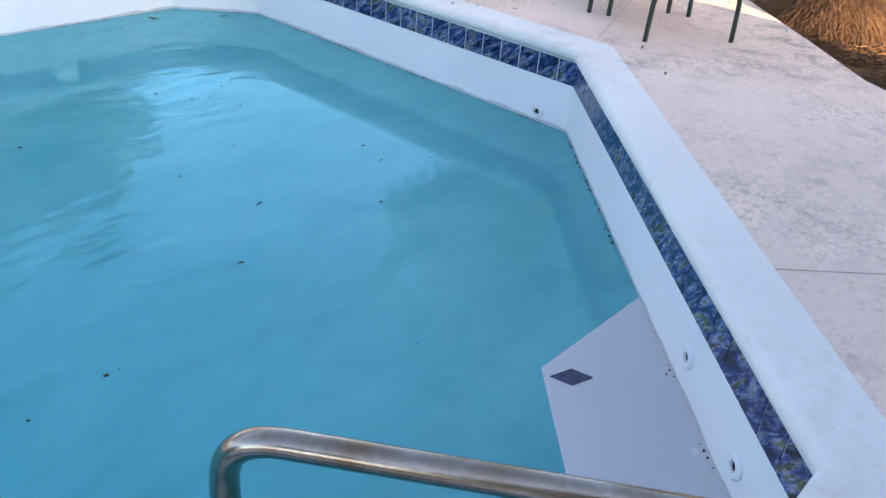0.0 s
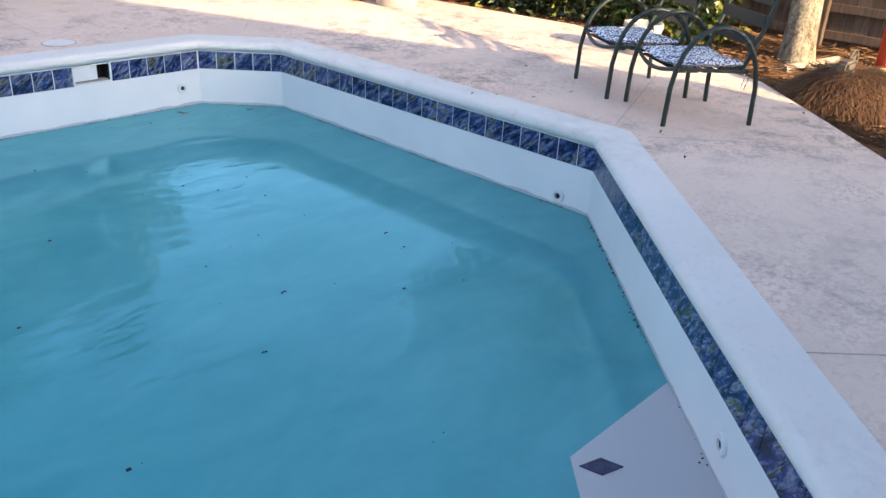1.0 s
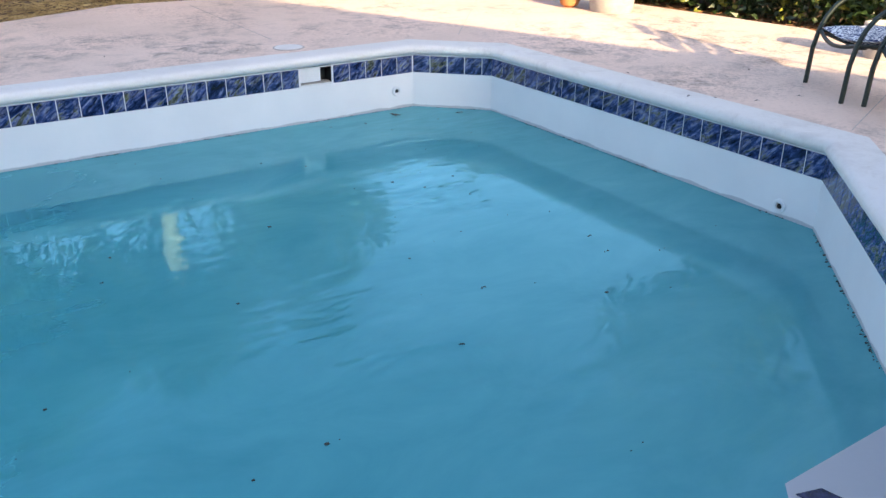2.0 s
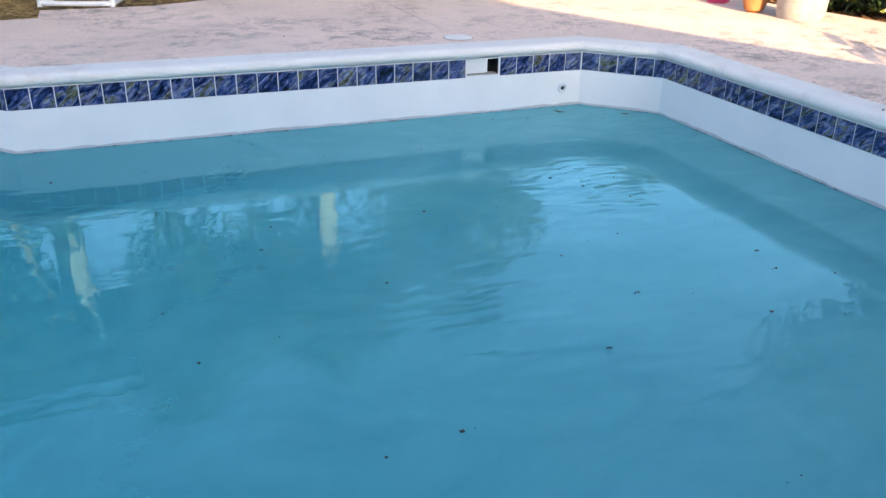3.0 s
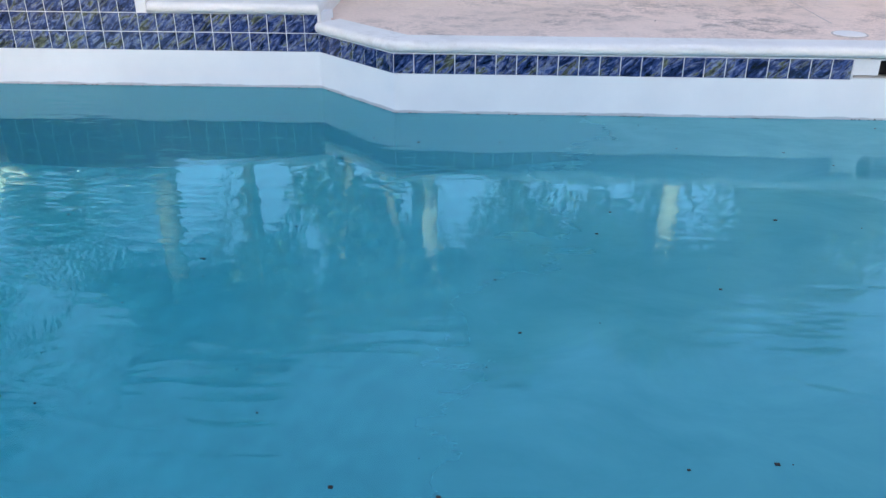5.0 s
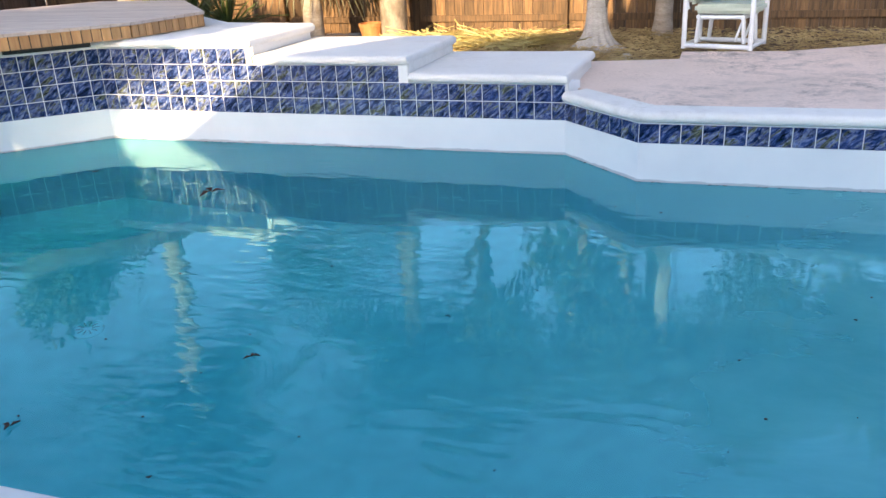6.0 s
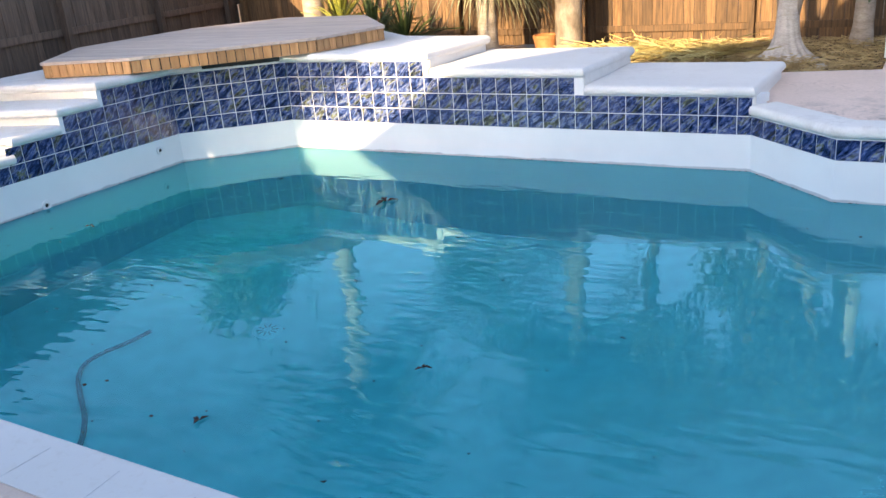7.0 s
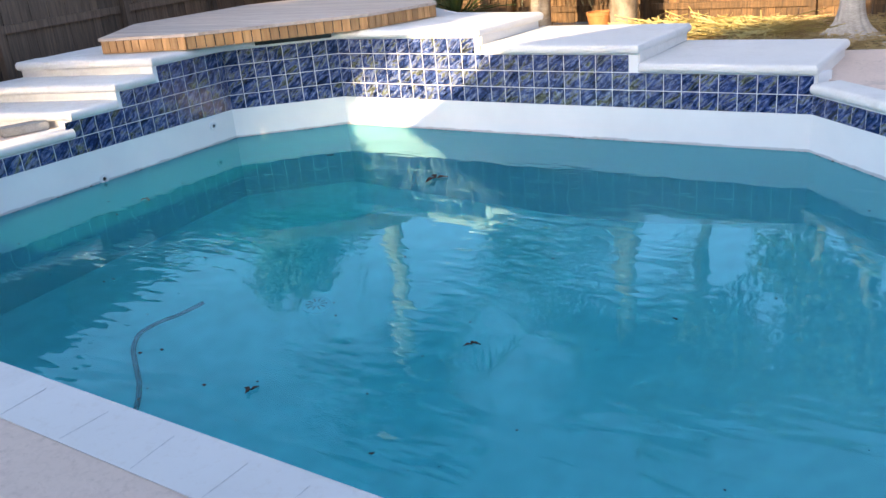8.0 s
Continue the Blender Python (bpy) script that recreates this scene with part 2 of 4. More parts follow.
STUCCO = grained("house_stucco", (0.24, 0.22, 0.19), (0.32, 0.29, 0.25), 1.5, 60.0, 0.9, 0.5)
SHINGLE = grained("roof_shingle", (0.10, 0.085, 0.075), (0.18, 0.16, 0.14), 2.0, 30.0, 0.9, 0.5)
HOSE = grained("blue_hose", (0.004, 0.012, 0.025), (0.008, 0.02, 0.04), 5.0, 60.0, 0.9, 0.1)
DEBRIS = grained("dead_leaf", (0.012, 0.008, 0.006), (0.06, 0.032, 0.018), 12.0, 60.0, 0.8, 0.2)
STONE = grained("grey_concrete", (0.34, 0.32, 0.29), (0.48, 0.45, 0.41), 6.0, 60.0, 0.9, 0.4)
HAIRLINE = grained("hairline_joint", (0.66, 0.64, 0.63), (0.72, 0.71, 0.70), 6.0, 60.0, 0.9, 0.1)
DRY_GRASS = grained("dry_grass", (0.26, 0.17, 0.07), (0.60, 0.45, 0.22), 3.0, 30.0, 0.85, 0.2)
MOTTLED = grained("mottled_bark", (0.07, 0.05, 0.03), (0.46, 0.39, 0.29), 15.0, 60.0, 0.9, 0.8, (1, 1, 0.6), vary=0.55)
BRONZE = grained("dull_bronze", (0.06, 0.05, 0.04), (0.16, 0.13, 0.10), 8.0, 60.0, 0.6, 0.2)
POOL_FLOOR = grained("pool_floor_plaster", (0.72, 0.74, 0.74), (0.80, 0.81, 0.81), 0.8, 5.0, 0.9, 0.1, space="World", vary=0.18)
JOINT = grained("joint_filler", (0.52, 0.45, 0.41), (0.62, 0.54, 0.49), 6.0, 60.0, 0.9, 0.2)


def cushion_material():
    m, nt, p = shade("white_and_navy_print", 0.9)
    co = coords(nt, (1, 1, 1))
    w = nt.nodes.new("ShaderNodeTexWave")
    w.wave_type, w.rings_direction = 'RINGS', 'SPHERICAL'
    w.inputs["Scale"].default_value, w.inputs["Distortion"].default_value = 9.0, 14.0
    w.inputs["Detail"].default_value, w.inputs["Detail Scale"].default_value = 1.0, 2.6
    nt.links.new(co, w.inputs["Vector"])
    nt.links.new(ramp(nt, w.outputs["Fac"], [(0.40, (0.035, 0.06, 0.16)), (0.52, (0.80, 0.81, 0.84))]), p.inputs["Base Color"])
    bump(nt, p, noise_tex(nt, co, 90.0), 0.2, 0.003)
    return m


PRINT = cushion_material()

# ---- mesh helpers ----
def put(name, bm, mat, smooth=False):
    me = bpy.data.meshes.new(name)
    bmesh.ops.recalc_face_normals(bm, faces=bm.faces)
    bm.to_mesh(me)
    bm.free()
    if mat:
        me.materials.append(mat)
    if smooth:
        for f in me.polygons:
            f.use_smooth = True
        me.set_sharp_from_angle(angle=radians(40))
    return new(name, me)


def part(name, bm, material, parent, label="", smooth=False):
    ob = put(name, bm, material, smooth)
    ob.parent = parent
    if label:
        ob["label"] = label
    return ob


def share(name, me, parent, m):
    ob = new(name, me)
    ob.parent = parent
    ob.matrix_basis = m
    return ob


def box(x0, y0, z0, x1, y1, z1, bevel=0.0, bm=None, m=None):
    own = bm or bmesh.new()
    r = bmesh.ops.create_cube(own, size=1)
    for v in r["verts"]:
        v.co = Vector((x0 + (v.co.x + 0.5) * (x1 - x0), y0 + (v.co.y + 0.5) * (y1 - y0), z0 + (v.co.z + 0.5) * (z1 - z0)))
        if m:
            v.co = m @ v.co
    if bevel:
        es = {e for v in r["verts"] for e in v.link_edges}
        bmesh.ops.bevel(own, geom=list(es), offset=bevel, segments=2, affect='EDGES')
    return own


def tube(points, r, bm=None, sides=10, closed=False, radii=None, caps=True):
    """A round bar along a line of points."""
    own = bm or bmesh.new()
    pts = [Vector(p) for p in points]
    rings = []
    up = Vector((0.31, 0.17, 0.94))
    for i, p in enumerate(pts):
        a = pts[i - 1] if i or closed else p
        b = pts[(i + 1) % len(pts)] if i < len(pts) - 1 or closed else p
        d = (b - a).normalized()
        s = d.cross(up)
        if s.length < 0.05:
            s = d.cross(Vector((1, 0, 0)))
        s.normalize()
        u = s.cross(d).normalized()
        rr = radii[i] if radii else r
        rings.append([own.verts.new(p + rr * (math.cos(k * math.tau / sides) * s + math.sin(k * math.tau / sides) * u)) for k in range(sides)])
    n = len(rings)
    for i in range(n if closed else n - 1):
        a, b = rings[i], rings[(i + 1) % n]
        for k in range(sides):
            own.faces.new((a[k], a[(k + 1) % sides], b[(k + 1) % sides], b[k]))
    if caps and not closed:
        own.faces.new(rings[0])
        own.faces.new(rings[-1][::-1])
    return own


def bend(points, r=0.06, n=5):
    """Rounds the corners of a line of points."""
    pts = [Vector(p) for p in points]
    out = [pts[0]]
    for a, b, c in zip(pts, pts[1:], pts[2:]):
        k = min(r, (b - a).length * 0.45, (c - b).length * 0.45)
        p, q = b + (a - b).normalized() * k, b + (c - b).normalized() * k
        out += [(1 - s) ** 2 * p + 2 * s * (1 - s) * b + s * s * q for s in (i / n for i in range(n + 1))]
    return out + [pts[-1]]


def lathe(profile, sides=24, bm=None, centre=(0, 0, 0)):
    own = bm or bmesh.new()
    c = Vector(centre)
    rings = [[own.verts.new(c + Vector((r * math.cos(k * math.tau / sides), r * math.sin(k * math.tau / sides), z))) for k in range(sides)] for r, z in profile]
    for a, b in zip(rings, rings[1:]):
        for k in range(sides):
            own.faces.new((a[k], a[(k + 1) % sides], b[(k + 1) % sides], b[k]))
    own.faces.new(rings[0][::-1])
    own.faces.new(rings[-1])
    return own


def prism(poly, z0, z1, bm=None):
    own = bm or bmesh.new()
    lo, hi = [own.verts.new((*p[:2], z0)) for p in poly], [own.verts.new((*p[:2], z1)) for p in poly]
    own.faces.new(lo[::-1])
    own.faces.new(hi)
    for i in range(len(poly)):
        j = (i + 1) % len(poly)
        own.faces.new((lo[i], lo[j], hi[j], hi[i]))
    return own


def slab(outer, holes, z0, z1):
    """A flat slab with holes."""
    from mathutils.geometry import tessellate_polygon
    loops = [[Vector((*p, 0)) for p in outer]] + [[Vector((*p, 0)) for p in h] for h in holes]
    flat = [p for l in loops for p in l]
    own = bmesh.new()
    hi, lo = [own.verts.new((p.x, p.y, z1)) for p in flat], [own.verts.new((p.x, p.y, z0)) for p in flat]
    for t in tessellate_polygon(loops):
        own.faces.new([hi[i] for i in t])
        own.faces.new([lo[i] for i in reversed(t)])
    k = 0
    for l in loops:
        for i in range(len(l)):
            a, b = k + i, k + (i + 1) % len(l)
            own.faces.new((lo[a], lo[b], hi[b], hi[a]))
        k += len(l)
    return own


def offset(path, d, closed=False):
    """The plan line path, moved by d to its left."""
    out = []
    n = len(path)
    for i in range(n):
        p = Vector(path[i])
        dirs = []
        if i or closed:
            dirs.append((p - Vector(path[i - 1])).normalized())
        if i < n - 1 or closed:
            dirs.append((Vector(path[(i + 1) % n]) - p).normalized())
        ns = [Vector((-v.y, v.x)) for v in dirs]
        if len(ns) == 1:
            out.append(p + ns[0] * d)
        else:
            h = (ns[0] + ns[1]).normalized()
            out.append(p + h * d / max(0.3, h.dot(ns[0])))
    return out


def sweep(path, profile, closed=False):
    """A profile of (distance to the left, height) along a plan line, with mitred corners."""
    own = bmesh.new()
    cols = [[own.verts.new((*q, z)) for q in offset(path, d, closed)] for d, z in profile]
    n, k = len(path), len(profile)
    for i in range(n if closed else n - 1):
        j = (i + 1) % n
        for a in range(k):
            b = (a + 1) % k
            own.faces.new((cols[a][i], cols[a][j], cols[b][j], cols[b][i]))
    if not closed:
        own.faces.new([c[0] for c in cols])
        own.faces.new([c[-1] for c in cols][::-1])
    return own


def empty(name, x=0, y=0, z=0):
    ob = new(name)
    ob.location = (x, y, z)
    return ob

# ---- the pool ----
T = 0.155            # tile pitch
WATER_Z, FLOOR_Z, DECK_Z = -0.304, -2.55, 0.244
SHALLOW_Z = -1.25
POOL = [(-5.19, 0.69), (-4.5, 0.0), (0.0, 0.0), (0.5, -0.5), (0.5, -3.73), (-1.95, -6.18), (-3.30, -6.18), (-4.53, -4.95),
        (-10.45, -4.95), (-10.835, -4.565), (-10.835, -0.14), (-9.955, 0.69)]
SIDES = ("step_side", "back", "back_corner", "right", "right_slant", "entry", "entry_slant", "front", "front_corner", "left", "raised_corner", "raised")
SKIMMER = (-1.095, -0.785)
tile_mesh = None


def tile_shape():
    bm = box(0.0035, -0.005, 0.0035, T - 0.0035, 0.006, T - 0.0035)
    bmesh.ops.bevel(bm, geom=[e for e in bm.edges if all(v.co.y < 0 for v in e.verts)], offset=0.002, segments=1, affect='EDGES')
    return bm


probe = put("tile", tile_shape(), TILE)
tile_mesh = probe.data
bpy.data.objects.remove(probe)

# the floor falls from the entry to the deep end
bm = prism(offset(POOL, 0.15, True), FLOOR_Z - 0.2, FLOOR_Z)
for k in range(13):
    bmesh.ops.bisect_plane(bm, geom=bm.verts[:] + bm.edges[:] + bm.faces[:], plane_co=(-7.6 + 0.45 * k, 0, 0), plane_no=(1, 0, 0))
for v in bm.verts:
    u = min(1.0, max(0.0, (v.co.x + 7.6) / 5.4))
    v.co.z += (SHALLOW_Z - FLOOR_Z) * u * u * (3 - 2 * u)
floor_pool = tagged(put("pool_floor", bm, POOL_FLOOR, True), "white plastered pool floor under blue water", "pool floor", kind="structure")
WALLS = {}


def rows_at(side, s, length):
    """How many rows of tile stand at the distance s along a side."""
    if side == "raised":
        x = -9.955 + s
        return 4 if x < -8.195 else 3 if x < -6.625 else 2
    if side == "left":
        y = -4.565 + s
        return 1 if y < -2.02 else 2 if y < -1.51 else 3 if y < -1.055 else 4
    return 4 if side == "raised_corner" else 1


def pool_wall(i):
    a, b = Vector(POOL[i]), Vector(POOL[(i + 1) % len(POOL)])
    oa, ob_ = offset(POOL, 0.22, True)[i], offset(POOL, 0.22, True)[(i + 1) % len(POOL)]
    side = SIDES[i]
    length = (b - a).length
    way = (b - a) / length
    out = Vector((-way.y, way.x))
    # break the side where the number of rows changes
    cuts = [0.0]
    s = 0.01
    while s < length:
        if rows_at(side, s, length) != rows_at(side, s - 0.01, length) and s > 0.02:
            cuts.append(s)
        s += 0.01
    cuts.append(length)
    bm = bmesh.new()
    for s0, s1 in zip(cuts, cuts[1:]):
        top = rows_at(side, (s0 + s1) / 2, length) * T + 0.004
        q = [a + way * s0, a + way * s1, (ob_ if s1 == length else a + way * s1 + out * 0.22), (oa if s0 == 0 else a + way * s0 + out * 0.22)]
        if side == "back":
            for x0, x1, z0, z1 in ((s0, SKIMMER[0] + 4.5, FLOOR_Z, top), (SKIMMER[1] + 4.5, s1, FLOOR_Z, top), (SKIMMER[0] + 4.5, SKIMMER[1] + 4.5, FLOOR_Z, 0.0)):
                r = [a + way * x0, a + way * x1, (ob_ if x1 == s1 else a + way * x1 + out * 0.22), (oa if x0 == s0 else a + way * x0 + out * 0.22)]
                prism(r, z0, z1, bm)
        else:
            prism(q, FLOOR_Z, top, bm)
    wall = tagged(put("wall_" + side, bm, PLASTER), "white plastered pool wall with a band of blue tiles", "pool wall", kind="structure")
    WALLS[side] = wall
    turn = math.atan2(way.y, way.x)
    for row in range(4):
        s = 0.0
        while s < length - 0.02:
            w = min(T, length - s)
            if side == "back" and SKIMMER[0] + 4.5 - T < s < SKIMMER[1] + 4.5 - 0.01:
                if s < SKIMMER[0] + 4.5 - 0.02:
                    w = min(w, SKIMMER[0] + 4.5 - s)
                else:
                    s = SKIMMER[1] + 4.5
                    continue
            if rows_at(side, s + w / 2, length) > row:
                p = a + way * s
                share("tile", tile_mesh, wall, Matrix.Translation((p.x, p.y, row * T)) @ Matrix.Rotation(turn, 4, 'Z') @ Matrix.Diagonal((w / T, 1, 1, 1)))
            s += w


def rounded_tread(poly, z0, z1, r=0.03):
    bm = prism(poly, z0, z1)
    top = [e for e in bm.edges if all(v.co.z > z1 - 1e-4 for v in e.verts)]
    bmesh.ops.bevel(bm, geom=top, offset=r, segments=4, affect='EDGES', profile=0.5)
    return bm


def round_edge(lip, z0, z1, back):
    """Bullnose profile of a coping that hangs lip over the wall."""
    r = (z1 - z0) / 2
    zc = (z0 + z1) / 2
    arc = [(-lip + r - r * math.sin(k * math.pi / 8), zc + r * math.cos(k * math.pi / 8)) for k in range(9)]
    return [(back, z1)] + arc + [(back, z0)]


for i in range(len(POOL)):
    pool_wall(i)

# entry treads in the alcove, the first just under the water
tread = tagged(put("pool_step", rounded_tread([(-0.80, -5.05), (-1.59, -5.05), (-2.30, -5.76), (-2.30, -6.20), (-1.90, -6.20)], FLOOR_Z, -0.301), PLASTER, True), "white plastered pool step just under the water", "pool step")
bm = bmesh.new()
for p in ((-1.605, -5.125), (-1.505, -5.155), (-1.485, -5.245), (-1.585, -5.215)):
    bm.verts.new((*p, 0))
f = bm.faces.new(bm.verts)
r = bmesh.ops.extrude_face_region(bm, geom=[f])
for v in r["geom"]:
    if isinstance(v, bmesh.types.BMVert):
        v.co.z += 0.006
for v in bm.verts:
    v.co.z -= 0.303
part("inlay_tile", bm, NAVY_TILE, tread, "dark blue diamond tile")
tagged(put("pool_step", rounded_tread([(-1.60, -4.70), (-2.00, -4.70), (-2.9, -5.6), (-2.9, -6.20), (-2.31, -6.20), (-2.31, -5.40)], FLOOR_Z, -0.78), PLASTER, True), "lower white plastered pool step under water", "pool step")

bm = bmesh.new()
bm.faces.new([bm.verts.new((*p, WATER_Z)) for p in offset(POOL, 0.02, True)])
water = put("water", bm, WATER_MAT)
if water.data.polygons[0].normal.z < 0:
    water.data.flip_normals()
water.data.polygons[0].use_smooth = True
tagged(water, "still turquoise pool water with faint ripples mirroring the trees", "water", kind="structure")

# ---- ground and deck ----
bm = bmesh.new()
bmesh.ops.create_grid(bm, x_segments=60, y_segments=60, size=1)
for v in bm.verts:
    r = max(abs(v.co.x), abs(v.co.y))
    k = 9 + 600 * max(0, r - 0.55) ** 3 / 0.09
    v.co = Vector((v.co.x * k * 2.0 - 4, v.co.y * k * 2.0 - 2, 0.13 + 0.03 * noise.noise(v.co * 9)))
def within(p, poly):
    odd = False
    for (ax, ay), (bx, by) in zip(poly, poly[1:] + poly[:1]):
        if (ay > p.y) != (by > p.y) and p.x < (bx - ax) * (p.y - ay) / (by - ay) + ax:
            odd = not odd
    return odd


pit = [tuple(p) for p in offset(POOL, 0.62, True)]
for v in bm.verts:
    if within(v.co, pit):
        v.co.z = -3.4
ground = tagged(put("ground", bm, SOIL, True), "dry brown soil with straw and mulch", "ground", kind="structure")

MAIN = [(-5.19, 0.69), (-4.5, 0.0), (0.0, 0.0), (0.5, -0.5), (0.5, -3.73), (-1.95, -6.18), (-3.30, -6.18), (-4.53, -4.95), (-10.45, -4.95), (-10.835, -4.565), (-10.835, -2.02)]
inner = offset(MAIN, 0.222)
outer_loop = [(-5.30, 2.30), (-4.36, 2.48), (-4.36, 2.96), (-3.3, 3.0), (-1.6, 3.86), (-0.1, 3.72), (2.9, 3.5), (3.45, 0.9), (3.66, -1.35),
              (2.85, -3.74), (2.05, -4.57), (1.5, -5.12), (0.6, -6.6), (0.3, -9.35), (-13.2, -9.35), (-12.7, -1.98), (-11.057, -1.98)]
deck_poly = outer_loop + [tuple(p) for p in reversed(inner)] + [(-5.30, 0.95)]
deck = tagged(put("pavement", slab(deck_poly, [], 0.10, DECK_Z), DECK), "sand-coloured textured concrete pool deck with grey stains", "pool deck", kind="structure")
coping = tagged(put("coping", sweep(MAIN, round_edge(0.035, 0.160, 0.248, 0.225)), COPING, True), "white painted rounded pool coping", "coping", kind="structure")


def strip(a, b, w=0.004, z=DECK_Z + 0.003):
    a, b = Vector(a), Vector(b)
    n = Vector((-(b - a).y, (b - a).x)).normalized() * w / 2
    return prism([a - n, b - n, b + n, a + n], z - 0.01, z)


for a, b in (((0.78, -3.68), (3.2, -2.75)), ((0.72, -3.96), (1.62, -4.98)), ((-1.27, -5.50), (-0.2, -6.6)), ((0.62, 0.20), (2.9, 2.95)), ((-0.9, 3.4), (-0.95, 0.9))):
    part("joint", strip(a, b), JOINT, deck)

x = -9.3
while x < -4.7:
    part("joint", strip((x, -4.99), (x + random.uniform(-0.02, 0.02), -5.165), 0.002, 0.2495), HAIRLINE, coping)
    x += random.uniform(0.22, 0.36)

# ---- raised tiers of the far end ----
def tier(name, path, back, z, label):
    """A tier with a rounded front: path runs with the pool at its right, back closes the plan."""
    own = sweep(path, round_edge(0.035, z - 0.086, z, 0.28))
    top = put(name, own, COPING, True)
    tagged(top, label, "coping", kind="structure")
    poly = [tuple(p) for p in offset(path, 0.03)] + list(back)
    part("tier_body", prism(poly, 0.10, z - 0.003), COPING, top)
    return top


L2 = "white painted concrete tier with a rounded nose"
tier("tier_1", [(-6.60, 0.69), (-5.20, 0.69), (-5.17, 2.0)], [(-6.60, 2.0)], 2 * T + 0.086, L2)
tier("tier_2", [(-8.16, 0.69), (-6.635, 0.69), (-6.60, 2.02)], [(-8.16, 2.02)], 3 * T + 0.086, L2)
tier("tier_3", [(-12.5, -1.40), (-10.835, -1.035), (-10.835, -0.14), (-9.955, 0.69), (-8.205, 0.69), (-8.15, 1.92)],
     [(-9.3, 2.1), (-10.1, 2.8), (-11.2, 3.3), (-13.0, 2.6)], 4 * T + 0.086, L2)
tier("tier_4", [(-12.5, -1.95), (-10.835, -1.50), (-10.835, -1.055)], [(-12.5, -1.1)], 3 * T + 0.086, L2)
tier("tier_5", [(-12.5, -2.4), (-10.835, -2.00), (-10.835, -1.52)], [(-12.5, -1.6)], 2 * T + 0.086, L2)

for x, y1, z in ((-5.20, 2.0, 2 * T + 0.086), (-6.635, 2.02, 3 * T + 0.086), (-8.205, 1.92, 4 * T + 0.086)):
    tagged(put("riser", box(x - 0.04, 0.696, z - T - 0.01, x + 0.031, y1 - 0.01, z - 0.034, 0.008), COPING, True), "smooth white concrete riser between two tiers", "riser", kind="structure")

# ---- the low timber platform ----
OCT = [(-11.75, -0.88), (-10.79, -0.61), (-9.55, 0.74), (-9.35, 1.70), (-10.6, 3.15), (-12.0, 3.25), (-12.75, 2.2), (-12.7, 0.3)]
PZ0, PZ1 = 4 * T + 0.092, 0.868


def clip_x(poly, y0, y1):
    """The part of a convex plan between two lines of constant y."""
    for sign, lim in ((1, y0), (-1, -y1)):
        res = []
        for i, p in enumerate(poly):
            q = poly[(i + 1) % len(poly)]
            dp, dq = sign * p[1] - lim, sign * q[1] - lim
            if dp >= 0:
                res.append(p)
            if dp * dq < 0:
                k = dp / (dp - dq)
                res.append((p[0] + k * (q[0] - p[0]), p[1] + k * (q[1] - p[1])))
        poly = res
        if len(poly) < 3:
            return []
    return poly


platform = tagged(empty("wooden_platform", -11.1, 1.2, PZ0), "low octagonal timber platform with silvered boards and a knotty pine skirt", "platform")
pm = Matrix.Translation((11.1, -1.2, -PZ0))


def local(bm):
    bm.transform(pm)
    return bm


# Near-black, so the gaps between the boards carry painted shade.
part("core", local(prism(offset(OCT, 0.05, True), PZ0, PZ1 - 0.04)), HOLLOW_SHADE, platform)
rim = offset(OCT, -0.03, True)
y = -0.95
while y < 3.4:
    c = clip_x([tuple(p) for p in rim], y, y + 0.134)
    if len(c) > 2:
        part("deck_board", local(prism(c, PZ1 - 0.03, PZ1)), BOARD_GREY, platform)
    y += 0.140
board = put("skirt_board", box(0.003, -0.018, 0, 0.084, 0, PZ1 - PZ0 - 0.034), PINE)
skirt_mesh = board.data
bpy.data.objects.remove(board)
for a, b in zip(OCT, OCT[1:] + OCT[:1]):
    a, b = Vector(a), Vector(b)
    n = max(1, round((b - a).length / 0.09))
    for k in range(n):
        p = a + (b - a) * k / n
        share("skirt_board", skirt_mesh, platform, pm @ Matrix.Translation((p.x, p.y, PZ0)) @ Matrix.Rotation(math.atan2((b - a).y, (b - a).x), 4, 'Z') @ Matrix.Diagonal(((b - a).length / n / 0.09, 1, 1, 1)))
# A near-black block standing proud: the slot's shade built as a shape.
slot_shade = tagged(put("spillway", box(-0.40, -0.062, -0.035, 0.40, 0.03, 0.03, 0.004), HOLLOW_SHADE), "near-black block for the shaded spillway slot under the platform", "spillway")
slot_shade.matrix_basis = Matrix.Translation((-10.28, 0.37, 4 * T + 0.062)) @ Matrix.Rotation(radians(43.3), 4, 'Z')

# ---- fences ----
def fence(name, a, b, z0, height, mat, label, posts=2.16, first=0.0, rails=(0.18, 1.0, 1.62), rows=1):
    a, b = Vector(a), Vector(b)
    way = (b - a).normalized()
    f = tagged(empty(name, a.x, a.y, z0), label, "fence")
    f.rotation_euler = (0, 0, math.atan2(way.y, way.x))
    length = (b - a).length
    m0 = put("board", box(0, 0, 0.03, 0.136, 0.018, height), mat).data
    for ob in [o for o in scene.collection.objects if o.data is m0]:
        bpy.data.objects.remove(ob)
    s = 0.0
    while s < length - 0.1:
        share("board", m0, f, Matrix.Translation((s, random.uniform(-0.004, 0.004), random.uniform(-0.01, 0.012))))
        s += 0.142
    s = first
    while s < length:
        part("post", box(s - 0.045, -0.13, -0.2, s + 0.045, -0.045, height - 0.05, 0.006), mat, f)
        s += posts
    for z in rails:
        part("rail", box(0, -0.042, z, length, -0.004, z + 0.088, 0.004), mat, f)
    return f


fence("fence", (-14.9, 5.45), (10.0, 5.45), 0.12, 1.85, FENCE_WOOD, "tall cedar board fence lit by the low sun", first=0.20)
